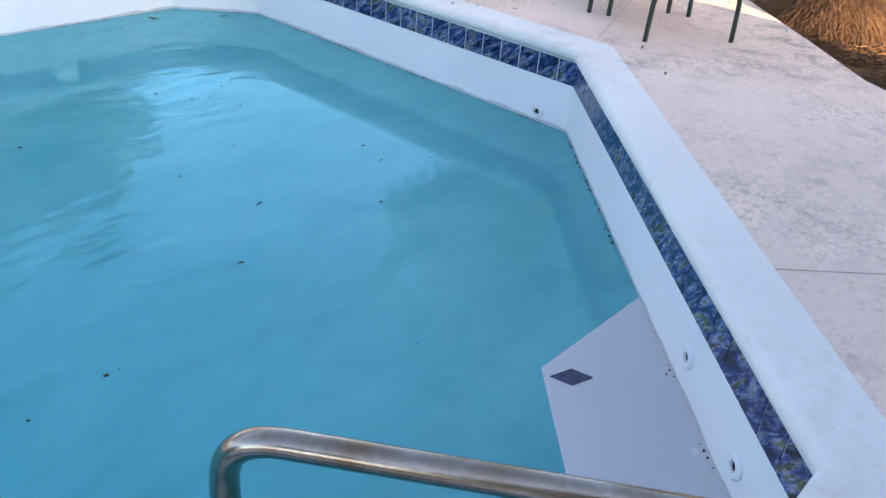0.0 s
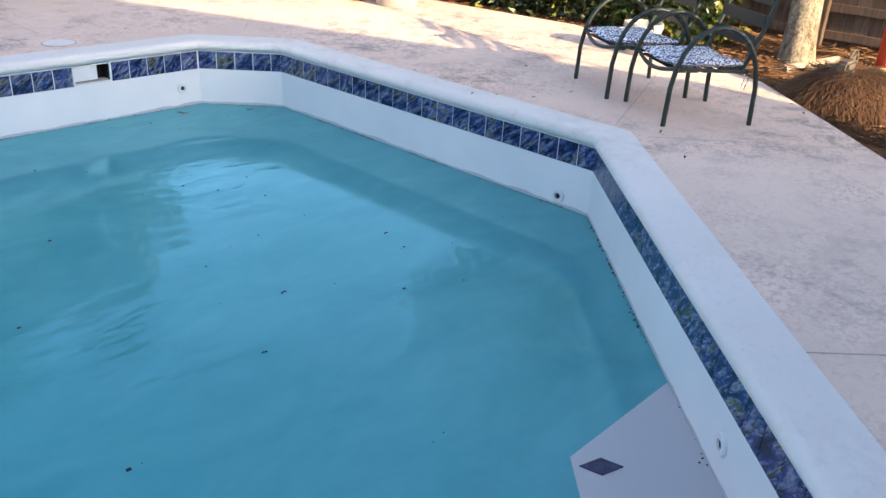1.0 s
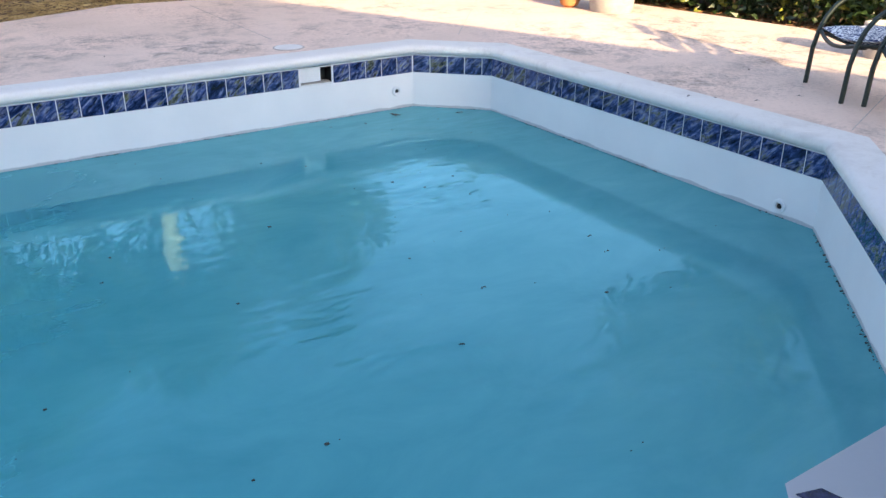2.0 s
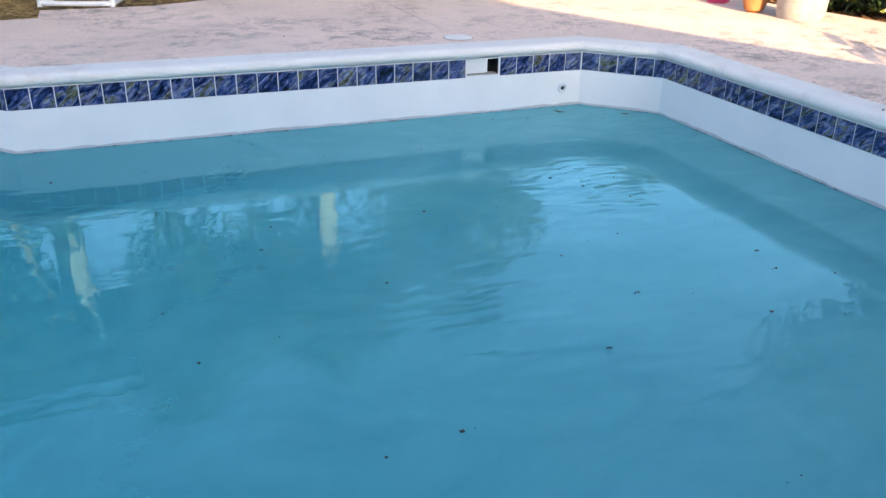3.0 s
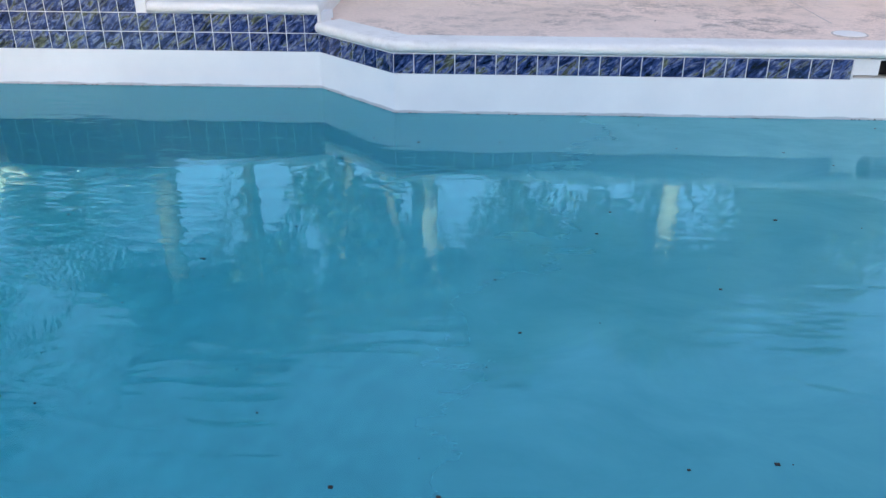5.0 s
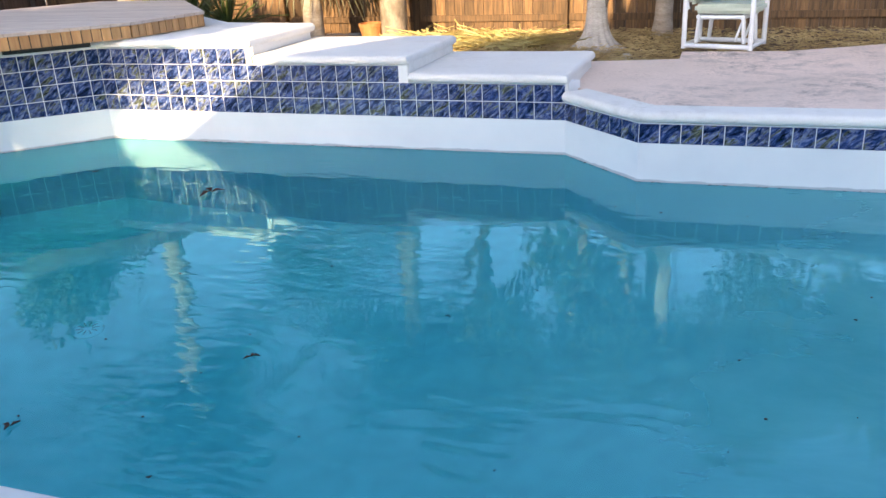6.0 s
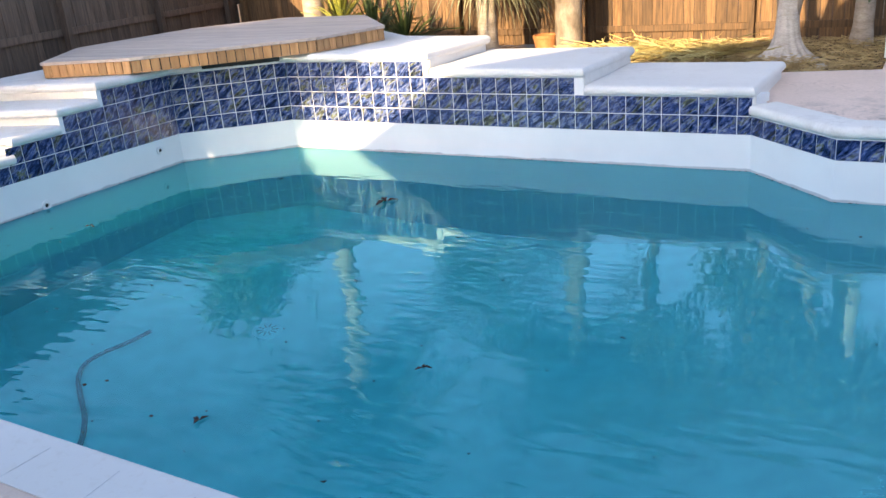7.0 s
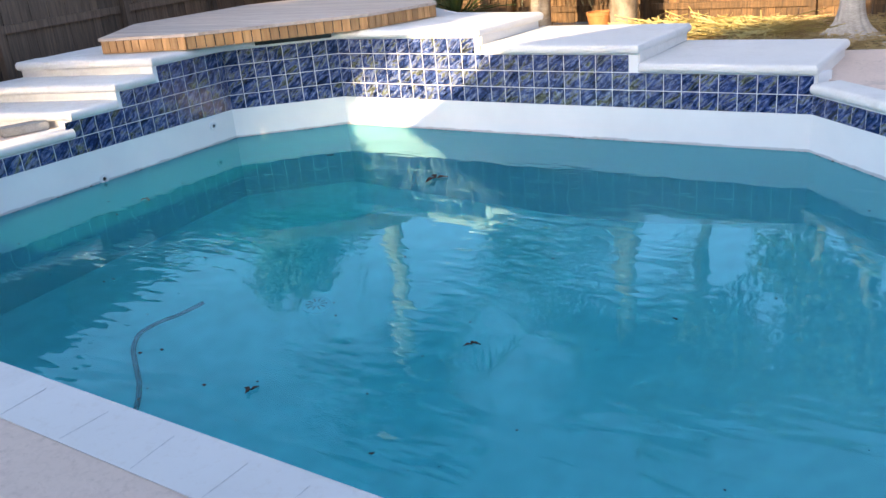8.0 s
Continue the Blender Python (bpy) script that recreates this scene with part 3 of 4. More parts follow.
fence("fence", (-12.3, -3.6), (-14.9, 5.45), 0.12, 1.9, FENCE_GREY, "dark brown-grey board fence", first=2.35, rails=(0.15, 0.84, 1.6))
fence("fence", (5.6, 5.45), (5.6, -12.0), 0.10, 1.85, FENCE_GREY, "dark brown-grey board fence behind the planting bed", rails=(0.12, 0.40, 1.5))

# ---- the house behind, whose gable shades the pool ----
# Never in view: outline follows the shadow edges, dark stucco cuts bounced light.
house = tagged(empty("house", -4.2, -9.4, -0.16), "unseen taupe stucco house with a wide shingled gable", "house")
bm = bmesh.new()
prof = [(-10.1, 0.2), (1.35, 0.2), (1.35, 2.5), (-4.17, 6.55), (-10.1, 2.7)]
vs = [[bm.verts.new((x + 4.2, yy, z)) for x, z in prof] for yy in (0.0, -9.0)]
bm.faces.new(vs[0])
bm.faces.new(vs[1][::-1])
for i in range(5):
    j = (i + 1) % 5
    bm.faces.new((vs[0][i], vs[0][j], vs[1][j], vs[1][i]))
part("wall", bm, STUCCO, house)
for x0, z0, x1, z1 in ((-10.3, 2.96, -4.17, 6.95), (1.9, 2.40, -4.17, 6.95)):
    bm = bmesh.new()
    q = [bm.verts.new((x + 4.2, yy, z - 0.1 + dz)) for dz in (0, -0.14) for x, z, yy in ((x0, z0, 0.2), (x1, z1, 0.2), (x1, z1, -9.4), (x0, z0, -9.4))]
    for idx in ((0, 1, 2, 3), (7, 6, 5, 4), (0, 4, 5, 1), (1, 5, 6, 2), (2, 6, 7, 3), (3, 7, 4, 0)):
        bm.faces.new([q[i] for i in idx])
    part("roof", bm, SHINGLE, house)

# ---- plants ----
def leaf_faces(bm, p, d, n, length, width, curl=0.0):
    """One pointed leaf of four triangles from p along d."""
    s = d.cross(n).normalized() * width / 2
    n = s.cross(d).normalized()
    a, m, t = bm.verts.new(p), p + d * length * 0.45 + n * curl * length * 0.3, p + d * length - n * curl * length * 0.4
    l, r, t = bm.verts.new(m + s), bm.verts.new(m - s), bm.verts.new(t)
    bm.faces.new((a, r, l))
    bm.faces.new((l, r, t))


def rand_dir(up=0.0):
    v = Vector((random.gauss(0, 1), random.gauss(0, 1), random.gauss(0, 1) + up))
    return v.normalized()


def crown_leaves(centres, count, size, name_seed):
    """Many small leaves in clumps."""
    bm = bmesh.new()
    for c, r in centres:
        c = Vector(c)
        for _ in range(count):
            d = rand_dir()
            p = c + Vector((d.x * r[0], d.y * r[1], d.z * r[2])) * random.random() ** 0.4
            leaf_faces(bm, p, rand_dir(-0.2), rand_dir(), size * random.uniform(0.6, 1.4), size * random.uniform(0.35, 0.6), 0.3)
    return bm


def branchy_tree(name, x, y, z, trunk_h, r, crown, count, size, mat, label, bark=BARK, lean=(0, 0)):
    t = tagged(empty(name, x, y, z), label, "tree")
    top = Vector((lean[0], lean[1], trunk_h))
    pts = [Vector((0, 0, -0.15)), Vector((0.02, 0.01, 0.25))] + [top * k + Vector((random.uniform(-.05, .05), random.uniform(-.05, .05), 0)) for k in (0.35, 0.65)] + [top]
    part("trunk", tube(pts, r, radii=[r * 1.7, r * 1.15, r, r * 0.9, r * 0.75], sides=14), bark, t, smooth=True)
    for c, rr in crown[:6]:
        e = Vector(c)
        mid = (top + e) / 2 + Vector((0, 0, 0.2))
        part("limb", tube([top - Vector((0, 0, 0.25)), mid, e], r * 0.3, radii=[r * 0.5, r * 0.35, r * 0.12], sides=8), bark, t, smooth=True)
    part("crown", crown_leaves(crown, count, size, name), mat, t)
    return t


def blob_crown(h, spread, n, rz=1.0):
    out = []
    for _ in range(n):
        d = rand_dir()
        out.append(((d.x * spread * random.uniform(0.3, 1), d.y * spread * random.uniform(0.3, 1), h + d.z * rz * random.uniform(0.3, 1)), (spread * 0.42, spread * 0.42, rz * 0.45)))
    return out


def palm(name, x, y, z, height, r, fronds, frond_len, label, bark=BARK, droop=0.9, mat=FROND, lean=(0, 0)):
    t = tagged(empty(name, x, y, z), label, "palm")
    top = Vector((lean[0], lean[1], height))
    n = 24
    pts = [Vector((lean[0] * (k / n) ** 2, lean[1] * (k / n) ** 2, -0.15 + (height + 0.15) * k / n)) for k in range(n + 1)]
    part("trunk", tube(pts, r, radii=[r * (1.12 - 0.2 * k / n) * (1 + 0.025 * (k % 2)) for k in range(n + 1)], sides=16), bark, t, smooth=True)
    for k in range(fronds):
        a = k * 2.4 + random.uniform(-0.2, 0.2)
        el = random.uniform(-0.5, 1.1)
        d = Vector((math.cos(a) * math.cos(el), math.sin(a) * math.cos(el), math.sin(el)))
        p = [top + d * frond_len * s + Vector((0, 0, -droop * frond_len * 0.55 * s * s)) for s in (0, 0.2, 0.4, 0.6, 0.8, 1.0)]
        bm = tube(p, 0.02, radii=[0.028, 0.022, 0.018, 0.014, 0.01, 0.004], sides=5)
        for i in range(1, 6):
            for w in (0, 0.25, 0.5, 0.75):
                q = p[i - 1].lerp(p[i], w)
                ax = (p[i] - p[i - 1]).normalized()
                sd = ax.cross(Vector((0, 0, 1))).normalized()
                for sg in (-1, 1):
                    leaf_faces(bm, q, (sd * sg + ax * 0.5 + Vector((0, 0, -0.5))).normalized(), Vector((0, 0, 1)), frond_len * 0.34 * (1.1 - 0.14 * i), 0.045)
        part("frond", bm, mat, t)
    return t


def fan_plant(name, x, y, z, leaves, length, width, up, mat, label, category="plant", height=0.0):
    """A rosette of stiff narrow leaves, from a short stem."""
    t = tagged(empty(name, x, y, z), label, category)
    if height:
        part("stem", tube([(0, 0, -0.1), (0, 0, height * 0.5), (0.02, 0, height)], 0.09, radii=[0.11, 0.09, 0.08]), BARK, t, smooth=True)
    bm = bmesh.new()
    for k in range(leaves):
        a, el = random.uniform(0, math.tau), random.uniform(*up)
        d = Vector((math.cos(a) * math.cos(el), math.sin(a) * math.cos(el), math.sin(el)))
        l = length * random.uniform(0.75, 1.15)
        s = Vector((-math.sin(a), math.cos(a), 0)) * width / 2
        q = [Vector((0, 0, height)) + d * l * u + Vector((0, 0, -0.35 * l * u * u * math.cos(el))) for u in (0, 0.35, 0.7, 1.0)]
        ring = [(bm.verts.new(p - s * w), bm.verts.new(p + Vector((0, 0, -0.012))), bm.verts.new(p + s * w)) for p, w in zip(q, (0.7, 1.0, 0.7, 0.08))]
        for u, v in zip(ring, ring[1:]):
            bm.faces.new((u[0], u[1], v[1], v[0]))
            bm.faces.new((u[1], u[2], v[2], v[1]))
    part("leaves", bm, mat, t)
    return t


def fan_palm(name, x, y, z, height, fans, label):
    """A fan palm: hanging fans of long thin segments."""
    t = tagged(empty(name, x, y, z), label, "palm")
    part("trunk", tube([(0, 0, -0.1), (0.02, 0, height * 0.5), (0, 0, height)], 0.12, radii=[0.15, 0.12, 0.12], sides=12), BARK, t, smooth=True)
    for k in range(fans):
        a = k * 2.4
        el = random.uniform(-0.9, 0.9)
        d = Vector((math.cos(a) * math.cos(el), math.sin(a) * math.cos(el), math.sin(el)))
        hub = Vector((0, 0, height)) + d * random.uniform(0.45, 0.7)
        bm = tube([(0, 0, height), Vector((0, 0, height)) + d * 0.3 + Vector((0, 0, 0.03)), hub], 0.01, sides=5)
        sd = d.cross(Vector((0, 0, 1))).normalized()
        for j in range(26):
            w = (j / 25 - 0.5) * 2.9
            e = (d * math.cos(w) + sd * math.sin(w)).normalized()
            l = random.uniform(0.75, 1.1)
            s = e.cross(d.cross(sd)).normalized() * 0.016
            m1, m2 = hub + e * l * 0.5 + Vector((0, 0, -0.04)), hub + e * l * 0.9 + Vector((0, 0, -0.32 * l))
            v = [bm.verts.new(c) for c in (hub, m1 - s, m1 + s, m2)]
            bm.faces.new((v[0], v[1], v[2]))
            bm.faces.new((v[1], v[3], v[2]))
        part("fan", bm, FROND if el > -0.35 else FROND_DRY, t)
    return t


random.seed(11)
palm("palm", -8.25, 4.55, 0.12, 4.0, 0.165, 44, 2.3, "palm with a smooth grey-tan trunk beside the fence", PALE_BARK)
palm("palm", -12.78, 4.9, 0.12, 6.0, 0.16, 52, 2.6, "tall palm with a grey trunk in the fence corner", BARK)
palm("palm", -4.75, 8.0, 0.1, 5.4, 0.17, 20, 2.0, "tall palm behind the cedar fence", SUNLIT_BARK)
palm("palm", -0.35, 8.0, 0.1, 4.8, 0.17, 20, 2.0, "tall palm behind the cedar fence", SUNLIT_BARK)
fan_palm("fan_palm", -9.3, 4.2, 0.12, 1.8, 44, "fan palm with drooping green and dry fans before the fence")
fan_plant("yucca", -11.05, 4.0, 0.12, 80, 0.85, 0.055, (0.1, 1.5), FROND, "spiky green yucca beside the timber platform", height=0.35)
fan_plant("yucca", -10.35, 3.75, 0.12, 80, 0.85, 0.055, (0.1, 1.5), FROND, "spiky green yucca beside the timber platform", height=0.25)
fan_plant("yucca", -11.9, 4.4, 0.12, 60, 0.9, 0.055, (0.2, 1.5), LEAF_YELLOW, "yellow-green spiky plant in the fence corner", height=0.45)
# The pair at x 9.2 and 9.4 is added to block sky light.
for x, y, h, sp, n, low in ((-8.8, 10.5, 7.6, 2.3, 18, 1.5), (-3.0, 11.0, 7.0, 2.2, 20, 2.4), (0.4, 11.5, 6.6, 2.4, 20, 2.4), (3.6, 10.5, 5.4, 2.0, 18, 2.0), 
                            (7.4, 9.0, 3.4, 1.4, 12, 0.9), (9.6, 3.2, 7.0, 2.6, 18, 2.4), (9.2, -6.5, 4.0, 2.2, 14, 1.5), (9.4, -1.6, 4.2, 2.2, 14, 1.5), (-19.5, 8.5, 5.0, 2.2, 12, 1.5)):
    branchy_tree("tree", x, y, 0.1, h * 0.6, 0.16, blob_crown(h, sp, n, low), 330, 0.22, CROWN, "leafy tree beyond the fence", DARK_BARK)
# Added out of view: its crown blobs trim the sunlit patch on the wall.
branchy_tree("tree", -12.9, -8.2, 0.1, 2.6, 0.2, [((2.35, 0, 3.75), (0.95, 0.6, 0.62)), ((1.72, 0, 2.82), (0.62, 0.5, 0.42)), ((0.6, 0, 2.5), (1.1, 0.6, 0.55)), ((0.6, 0.2, 3.4), (1.0, 0.7, 0.75)), ((-0.7, -0.2, 3.5), (1.0, 0.8, 0.85)), ((0.9, 0.1, 4.2), (1.0, 0.7, 0.5)), ((-1.6, 0.3, 3.3), (0.8, 0.7, 0.7))], 1300, 0.24, CROWN, "unseen leafy tree added to shade the raised corner")


def flared_tree(x, y, z):
    """A tree with a flared, furrowed foot and two stems."""
    t = tagged(empty("crape_tree", x, y, z), "pale two-stemmed tree with a flared furrowed base", "tree")
    bm = bmesh.new()
    sides, rows = 78, 14
    rings = []
    for k in range(rows + 1):
        h = -0.08 + 1.0 * k / rows
        flare = 0.10 + 0.20 * math.exp(-max(h, 0) / 0.16)
        rings.append([bm.verts.new((flare * (1 + 0.09 * math.sin(j * 13 * math.tau / sides + 0.25 * k) * math.exp(-h / 0.35)) * math.cos(j * math.tau / sides) * 1.15,
                                    flare * (1 + 0.09 * math.sin(j * 13 * math.tau / sides + 0.25 * k) * math.exp(-h / 0.35)) * math.sin(j * math.tau / sides), h)) for j in range(sides)])
    for a, b in zip(rings, rings[1:]):
        for j in range(sides):
            bm.faces.new((a[j], a[(j + 1) % sides], b[(j + 1) % sides], b[j]))
    bm.faces.new(rings[-1])
    bm.transform(Matrix.Diagonal((1, 1, 0.72, 1)))
    part("trunk", bm, SUNLIT_BARK, t, smooth=True)
    part("stem", tube([(-0.03, 0, 0.40), (-0.08, 0, 0.85), (-0.13, 0, 1.5), (-0.3, 0.1, 2.8)], 0.1, radii=[0.075, 0.07, 0.06, 0.045], sides=12), PALE_BARK, t, smooth=True)
    part("stem", tube([(0.04, 0, 0.40), (0.13, 0, 0.85), (0.25, 0, 1.4), (0.6, -0.1, 2.6)], 0.09, radii=[0.065, 0.058, 0.05, 0.04], sides=12), PALE_BARK, t, smooth=True)
    part("crown", crown_leaves(blob_crown(3.0, 1.3, 10, 1.0) + [((-0.5, 0.1, 1.75), (0.5, 0.5, 0.55)), ((0.78, 0.3, 1.30), (0.4, 0.4, 0.6)), ((0.1, 0.3, 2.1), (0.7, 0.6, 0.6))], 420, 0.15, ""), CROWN, t)


flared_tree(-5.40, 3.86, 0.14)
branchy_tree("tree", 4.30, -3.45, 0.08, 2.6, 0.135, blob_crown(3.6, 1.4, 9, 0.9), 110, 0.16, CROWN, "leaning tree with pale peeling bark in the mulch bed", MOTTLED, (0.45, 0.25))


branchy_tree("tree", -4.74, 5.05, 0.12, 3.4, 0.10, blob_crown(4.0, 0.9, 6, 0.7), 120, 0.16, CROWN, "slim grey-barked tree against the fence", BARK)


def hedge(x0, y0, x1, y1, h):
    bed = tagged(empty("hedge", (x0 + x1) / 2, (y0 + y1) / 2, 0.1), "dense dark green hedge with yellow-tipped leaves", "hedge")
    dark, bright = bmesh.new(), bmesh.new()
    for k in range(13000):
        u, v, w = random.random(), random.uniform(-0.5, 0.5), random.random()
        edge = 0.5 * (1 - abs(2 * w - 0.9) ** 3)
        p = Vector(((x1 - x0) * (u - 0.5) + v * 0.9 + 0.12 * noise.noise(Vector((u * 9, w * 4, 0))), (y1 - y0) * (u - 0.5) + 0.1 * v, 0.08 + w * h + 0.2 * noise.noise(Vector((u * 12, 3, 1)))))
        d = (rand_dir(0.5) + Vector((-0.9, 0, 0))).normalized()
        yellow = random.random() < 0.12 + 0.35 * max(0, noise.noise(Vector((u * 14, w * 5, 7))))
        leaf_faces(bright if yellow else dark, p, d, rand_dir(1), random.uniform(0.09, 0.16), random.uniform(0.04, 0.065), 0.3)
    part("leaves", dark, LEAF, bed)
    part("young_leaves", bright, LEAF_YELLOW, bed, "yellow-green young leaves")
    bm = bmesh.new()
    for k in range(40):
        u = random.random()
        p = Vector(((x1 - x0) * (u - 0.5), (y1 - y0) * (u - 0.5), -0.05))
        tube([p, p + Vector((random.uniform(-.1, .1), random.uniform(-.1, .1), h * 0.8))], 0.012, bm, 5)
    tagged(part("stems", bm, BARK, bed), kind="stuff")


hedge(4.2, 3.4, 4.45, -2.7, 1.15)


def litter(name, rect, count, length, mat, label, z=0.14, spread=0.03, width=0.006, test=None):
    bm = bmesh.new()
    for _ in range(count):
        x, y = random.uniform(rect[0], rect[2]), random.uniform(rect[1], rect[3])
        if test and not test(x, y):
            continue
        a, l = random.uniform(0, math.tau), length * random.uniform(0.4, 1.2)
        d = Vector((math.cos(a), math.sin(a), random.uniform(-0.1, 0.25)))
        p = Vector((x, y, z + random.uniform(0, spread)))
        s = Vector((-math.sin(a), math.cos(a), 0)) * width / 2
        v = [bm.verts.new(q) for q in (p - s, p + s, p + d * l + s * 0.6 + Vector((0, 0, -0.01)), p + d * l - s * 0.6)]
        bm.faces.new(v)
    return tagged(put(name, bm, mat), label, "litter", kind="stuff")


litter("pine_straw", (1.3, -6.5, 5.5, -2.0), 15000, 0.16, STRAW, "brown pine straw mulch", 0.13, 0.07, 0.006, test=lambda x, y: x - y > 6.75 and x > 1.7)
litter("pine_straw", (3.6, -2.3, 4.3, 3.2), 2200, 0.15, STRAW, "brown pine straw mulch under the hedge", 0.15, 0.06, test=lambda x, y: x > 3.72)
litter("dry_grass", (-7.5, 2.2, -4.4, 5.3), 11000, 0.13, DRY_GRASS, "dry grass and straw under the tree", 0.12, 0.09, 0.005, test=lambda x, y: not (x > -5.3 and y < 2.55) and not (x < -5.1 and y < 2.1))
litter("palm_cuttings", (-7.9, 3.4, -6.0, 4.5), 900, 0.55, PALM_STRAW, "pile of cut dry palm fronds", 0.15, 0.13, 0.016)
litter("dry_grass", (-4.3, 3.2, 3.0, 5.3), 9000, 0.13, DRY_GRASS, "dry grass along the fence", 0.12, 0.08, 0.005, test=lambda x, y: y > 3.05 + 0.3 * max(0, x + 3.3) or x > 0)


def mound(x, y):
    t = tagged(empty("mulch_mound", x, y, 0.1), "round mound of pine straw over a tree stump", "mound")
    bm = lathe([(0.62, -0.05), (0.58, 0.06), (0.50, 0.16), (0.36, 0.26), (0.18, 0.31), (0.02, 0.32)], 30)
    for v in bm.verts:
        v.co += Vector((1, 0.7, 0.4)) * 0.05 * noise.noise(v.co * 6)
    part("soil", bm, SOIL, t, smooth=True)
    bm = bmesh.new()
    for _ in range(9000):
        a, rr = random.uniform(0, math.tau), 0.62 * random.random() ** 0.6
        z = 0.33 * (1 - (rr / 0.62) ** 2.4) + 0.035
        p = Vector((rr * math.cos(a), rr * math.sin(a), z))
        b = a + random.uniform(-0.9, 0.9)
        d = Vector((math.cos(b), math.sin(b), -0.9 * rr / 0.62 + random.uniform(-0.1, 0.3))).normalized()
        s = Vector((-math.sin(b), math.cos(b), 0)) * 0.0024
        q = p + d * random.uniform(0.06, 0.16)
        bm.faces.new([bm.verts.new(c) for c in (p - s, p + s, q + s, q - s)])
    part("straw", bm, STRAW, t)
    bm = bmesh.new()
    for k in range(7):
        a = 0.4 + k * 0.16
        tube(bend([(0.5 * math.cos(a) * 0.2, 0.1 - 0.03 * k, 0.33), (0.35, -0.15 - 0.04 * k, 0.34 - 0.02 * k), (0.7, -0.45 - 0.03 * k, 0.12)], 0.2), 0.022, bm, 7)
    part("dead_fronds", bm, PALM_STRAW, t, "bundle of dry palm stalks", True)


mound(2.95, -4.45)


def ornament(x, y, z):
    t = tagged(empty("garden_ornament", x, y, z), "small weathered metal garden ornament with a spoked wheel", "ornament")
    ring = [(0.09 * math.cos(k * math.tau / 16), 0, 0.10 + 0.09 * math.sin(k * math.tau / 16)) for k in range(16)]
    bm = tube(ring, 0.010, closed=True, sides=6)
    for k in range(8):
        tube([(0, 0, 0.10), ring[2 * k]], 0.005, bm, 5)
    part("wheel", bm, BRONZE, t, smooth=True)
    part("body", box(-0.24, -0.05, 0.04, -0.06, 0.05, 0.13, 0.02), BRONZE, t)
    part("axle", tube([(-0.2, -0.08, 0.05), (-0.2, 0.08, 0.05)], 0.03), BRONZE, t)


ornament(3.0, -4.35, 0.40)

# ---- chairs ----
def patio_chair():
    """Origin on the deck between the feet; the front is towards +y."""
    c = tagged(empty("patio_chair"), "dark green metal patio armchair with a printed seat pad", "chair", "chairs beside the pool")
    for sx in (-0.30, 0.30):
        arch = []
        for k in range(15):
            a = math.pi * k / 14
            arch.append((sx, 0.31 * math.cos(a), 0.63 * math.sin(a) ** 0.62 if 0 < k < 14 else 0.0))
        part("arm", tube(arch, 0.0165, sides=10), GREEN_METAL, c, smooth=True)
    part("seat_rail", tube(bend([(-0.29, 0.27, 0.37), (-0.29, -0.25, 0.35), (0.29, -0.25, 0.35), (0.29, 0.27, 0.37)], 0.05), 0.012, sides=8), GREEN_METAL, c, smooth=True)
    front = [(-0.29 + 0.58 * k / 10, 0.27 + 0.03 * math.sin(math.pi * k / 10), 0.37 - 0.045 * math.sin(math.pi * k / 10)) for k in range(11)]
    part("front_rail", tube(front, 0.014, sides=8), GREEN_METAL, c, smooth=True)
    for k in range(6):
        part("seat_slat", box(-0.285, -0.22 + 0.085 * k, 0.345, 0.285, -0.17 + 0.085 * k, 0.352), GREEN_METAL, c)
    for sx in (-0.26, 0.26):
        part("back_post", tube([(sx, -0.20, 0.34), (sx, -0.30, 0.60), (sx, -0.42, 0.98)], 0.014, sides=8), GREEN_METAL, c, smooth=True)
    for k in range(4):
        z = 0.50 + 0.13 * k
        y = -0.26 - 0.32 * (z - 0.5)
        part("back_slat", box(-0.26, y - 0.006, z, 0.26, y + 0.006, z + 0.075, 0.003), GREEN_METAL, c)
    bm = bmesh.new()
    n = 14
    g = [[[], []] for _ in range(n + 1)]
    for i in range(n + 1):
        for j in range(n + 1):
            u, v = i / n * 2 - 1, j / n * 2 - 1
            puff = 0.035 * (1 - u ** 6) * (1 - v ** 6)
            zc = 0.375 + 0.02 * abs(u) + 0.008 * noise.noise(Vector((u * 2, v * 2, 1)))
            for k, sg in ((0, 1), (1, -1)):
                g[i][k].append(bm.verts.new((u * 0.27, 0.02 + v * 0.255, zc + sg * puff * (1 + 0.25 * noise.noise(Vector((u * 3, v * 3, 0)))))))
    for i in range(n):
        for j in range(n):
            for k in (0, 1):
                bm.faces.new((g[i][k][j], g[i + 1][k][j], g[i + 1][k][j + 1], g[i][k][j + 1]))
    bmesh.ops.remove_doubles(bm, verts=bm.verts, dist=0.0005)
    pad = part("cushion", bm, PRINT, c, "white and navy printed seat pad", True)
    for sx in (-0.24, -0.20):
        part("tie", tube([(sx, -0.24, 0.37), (sx - 0.01, -0.27, 0.30), (sx + 0.01, -0.265, 0.22)], 0.003, sides=5), PRINT, pad)
    return c


chair = patio_chair()
CHAIR_TURN = math.atan2(0.57, -0.82) - math.pi / 2
chair.matrix_basis = Matrix.Translation((1.435, -3.82, DECK_Z)) @ Matrix.Rotation(CHAIR_TURN, 4, 'Z')
copy_thing(chair, Matrix.Translation((1.725, -3.19, DECK_Z)) @ Matrix.Rotation(CHAIR_TURN + 0.02, 4, 'Z'))

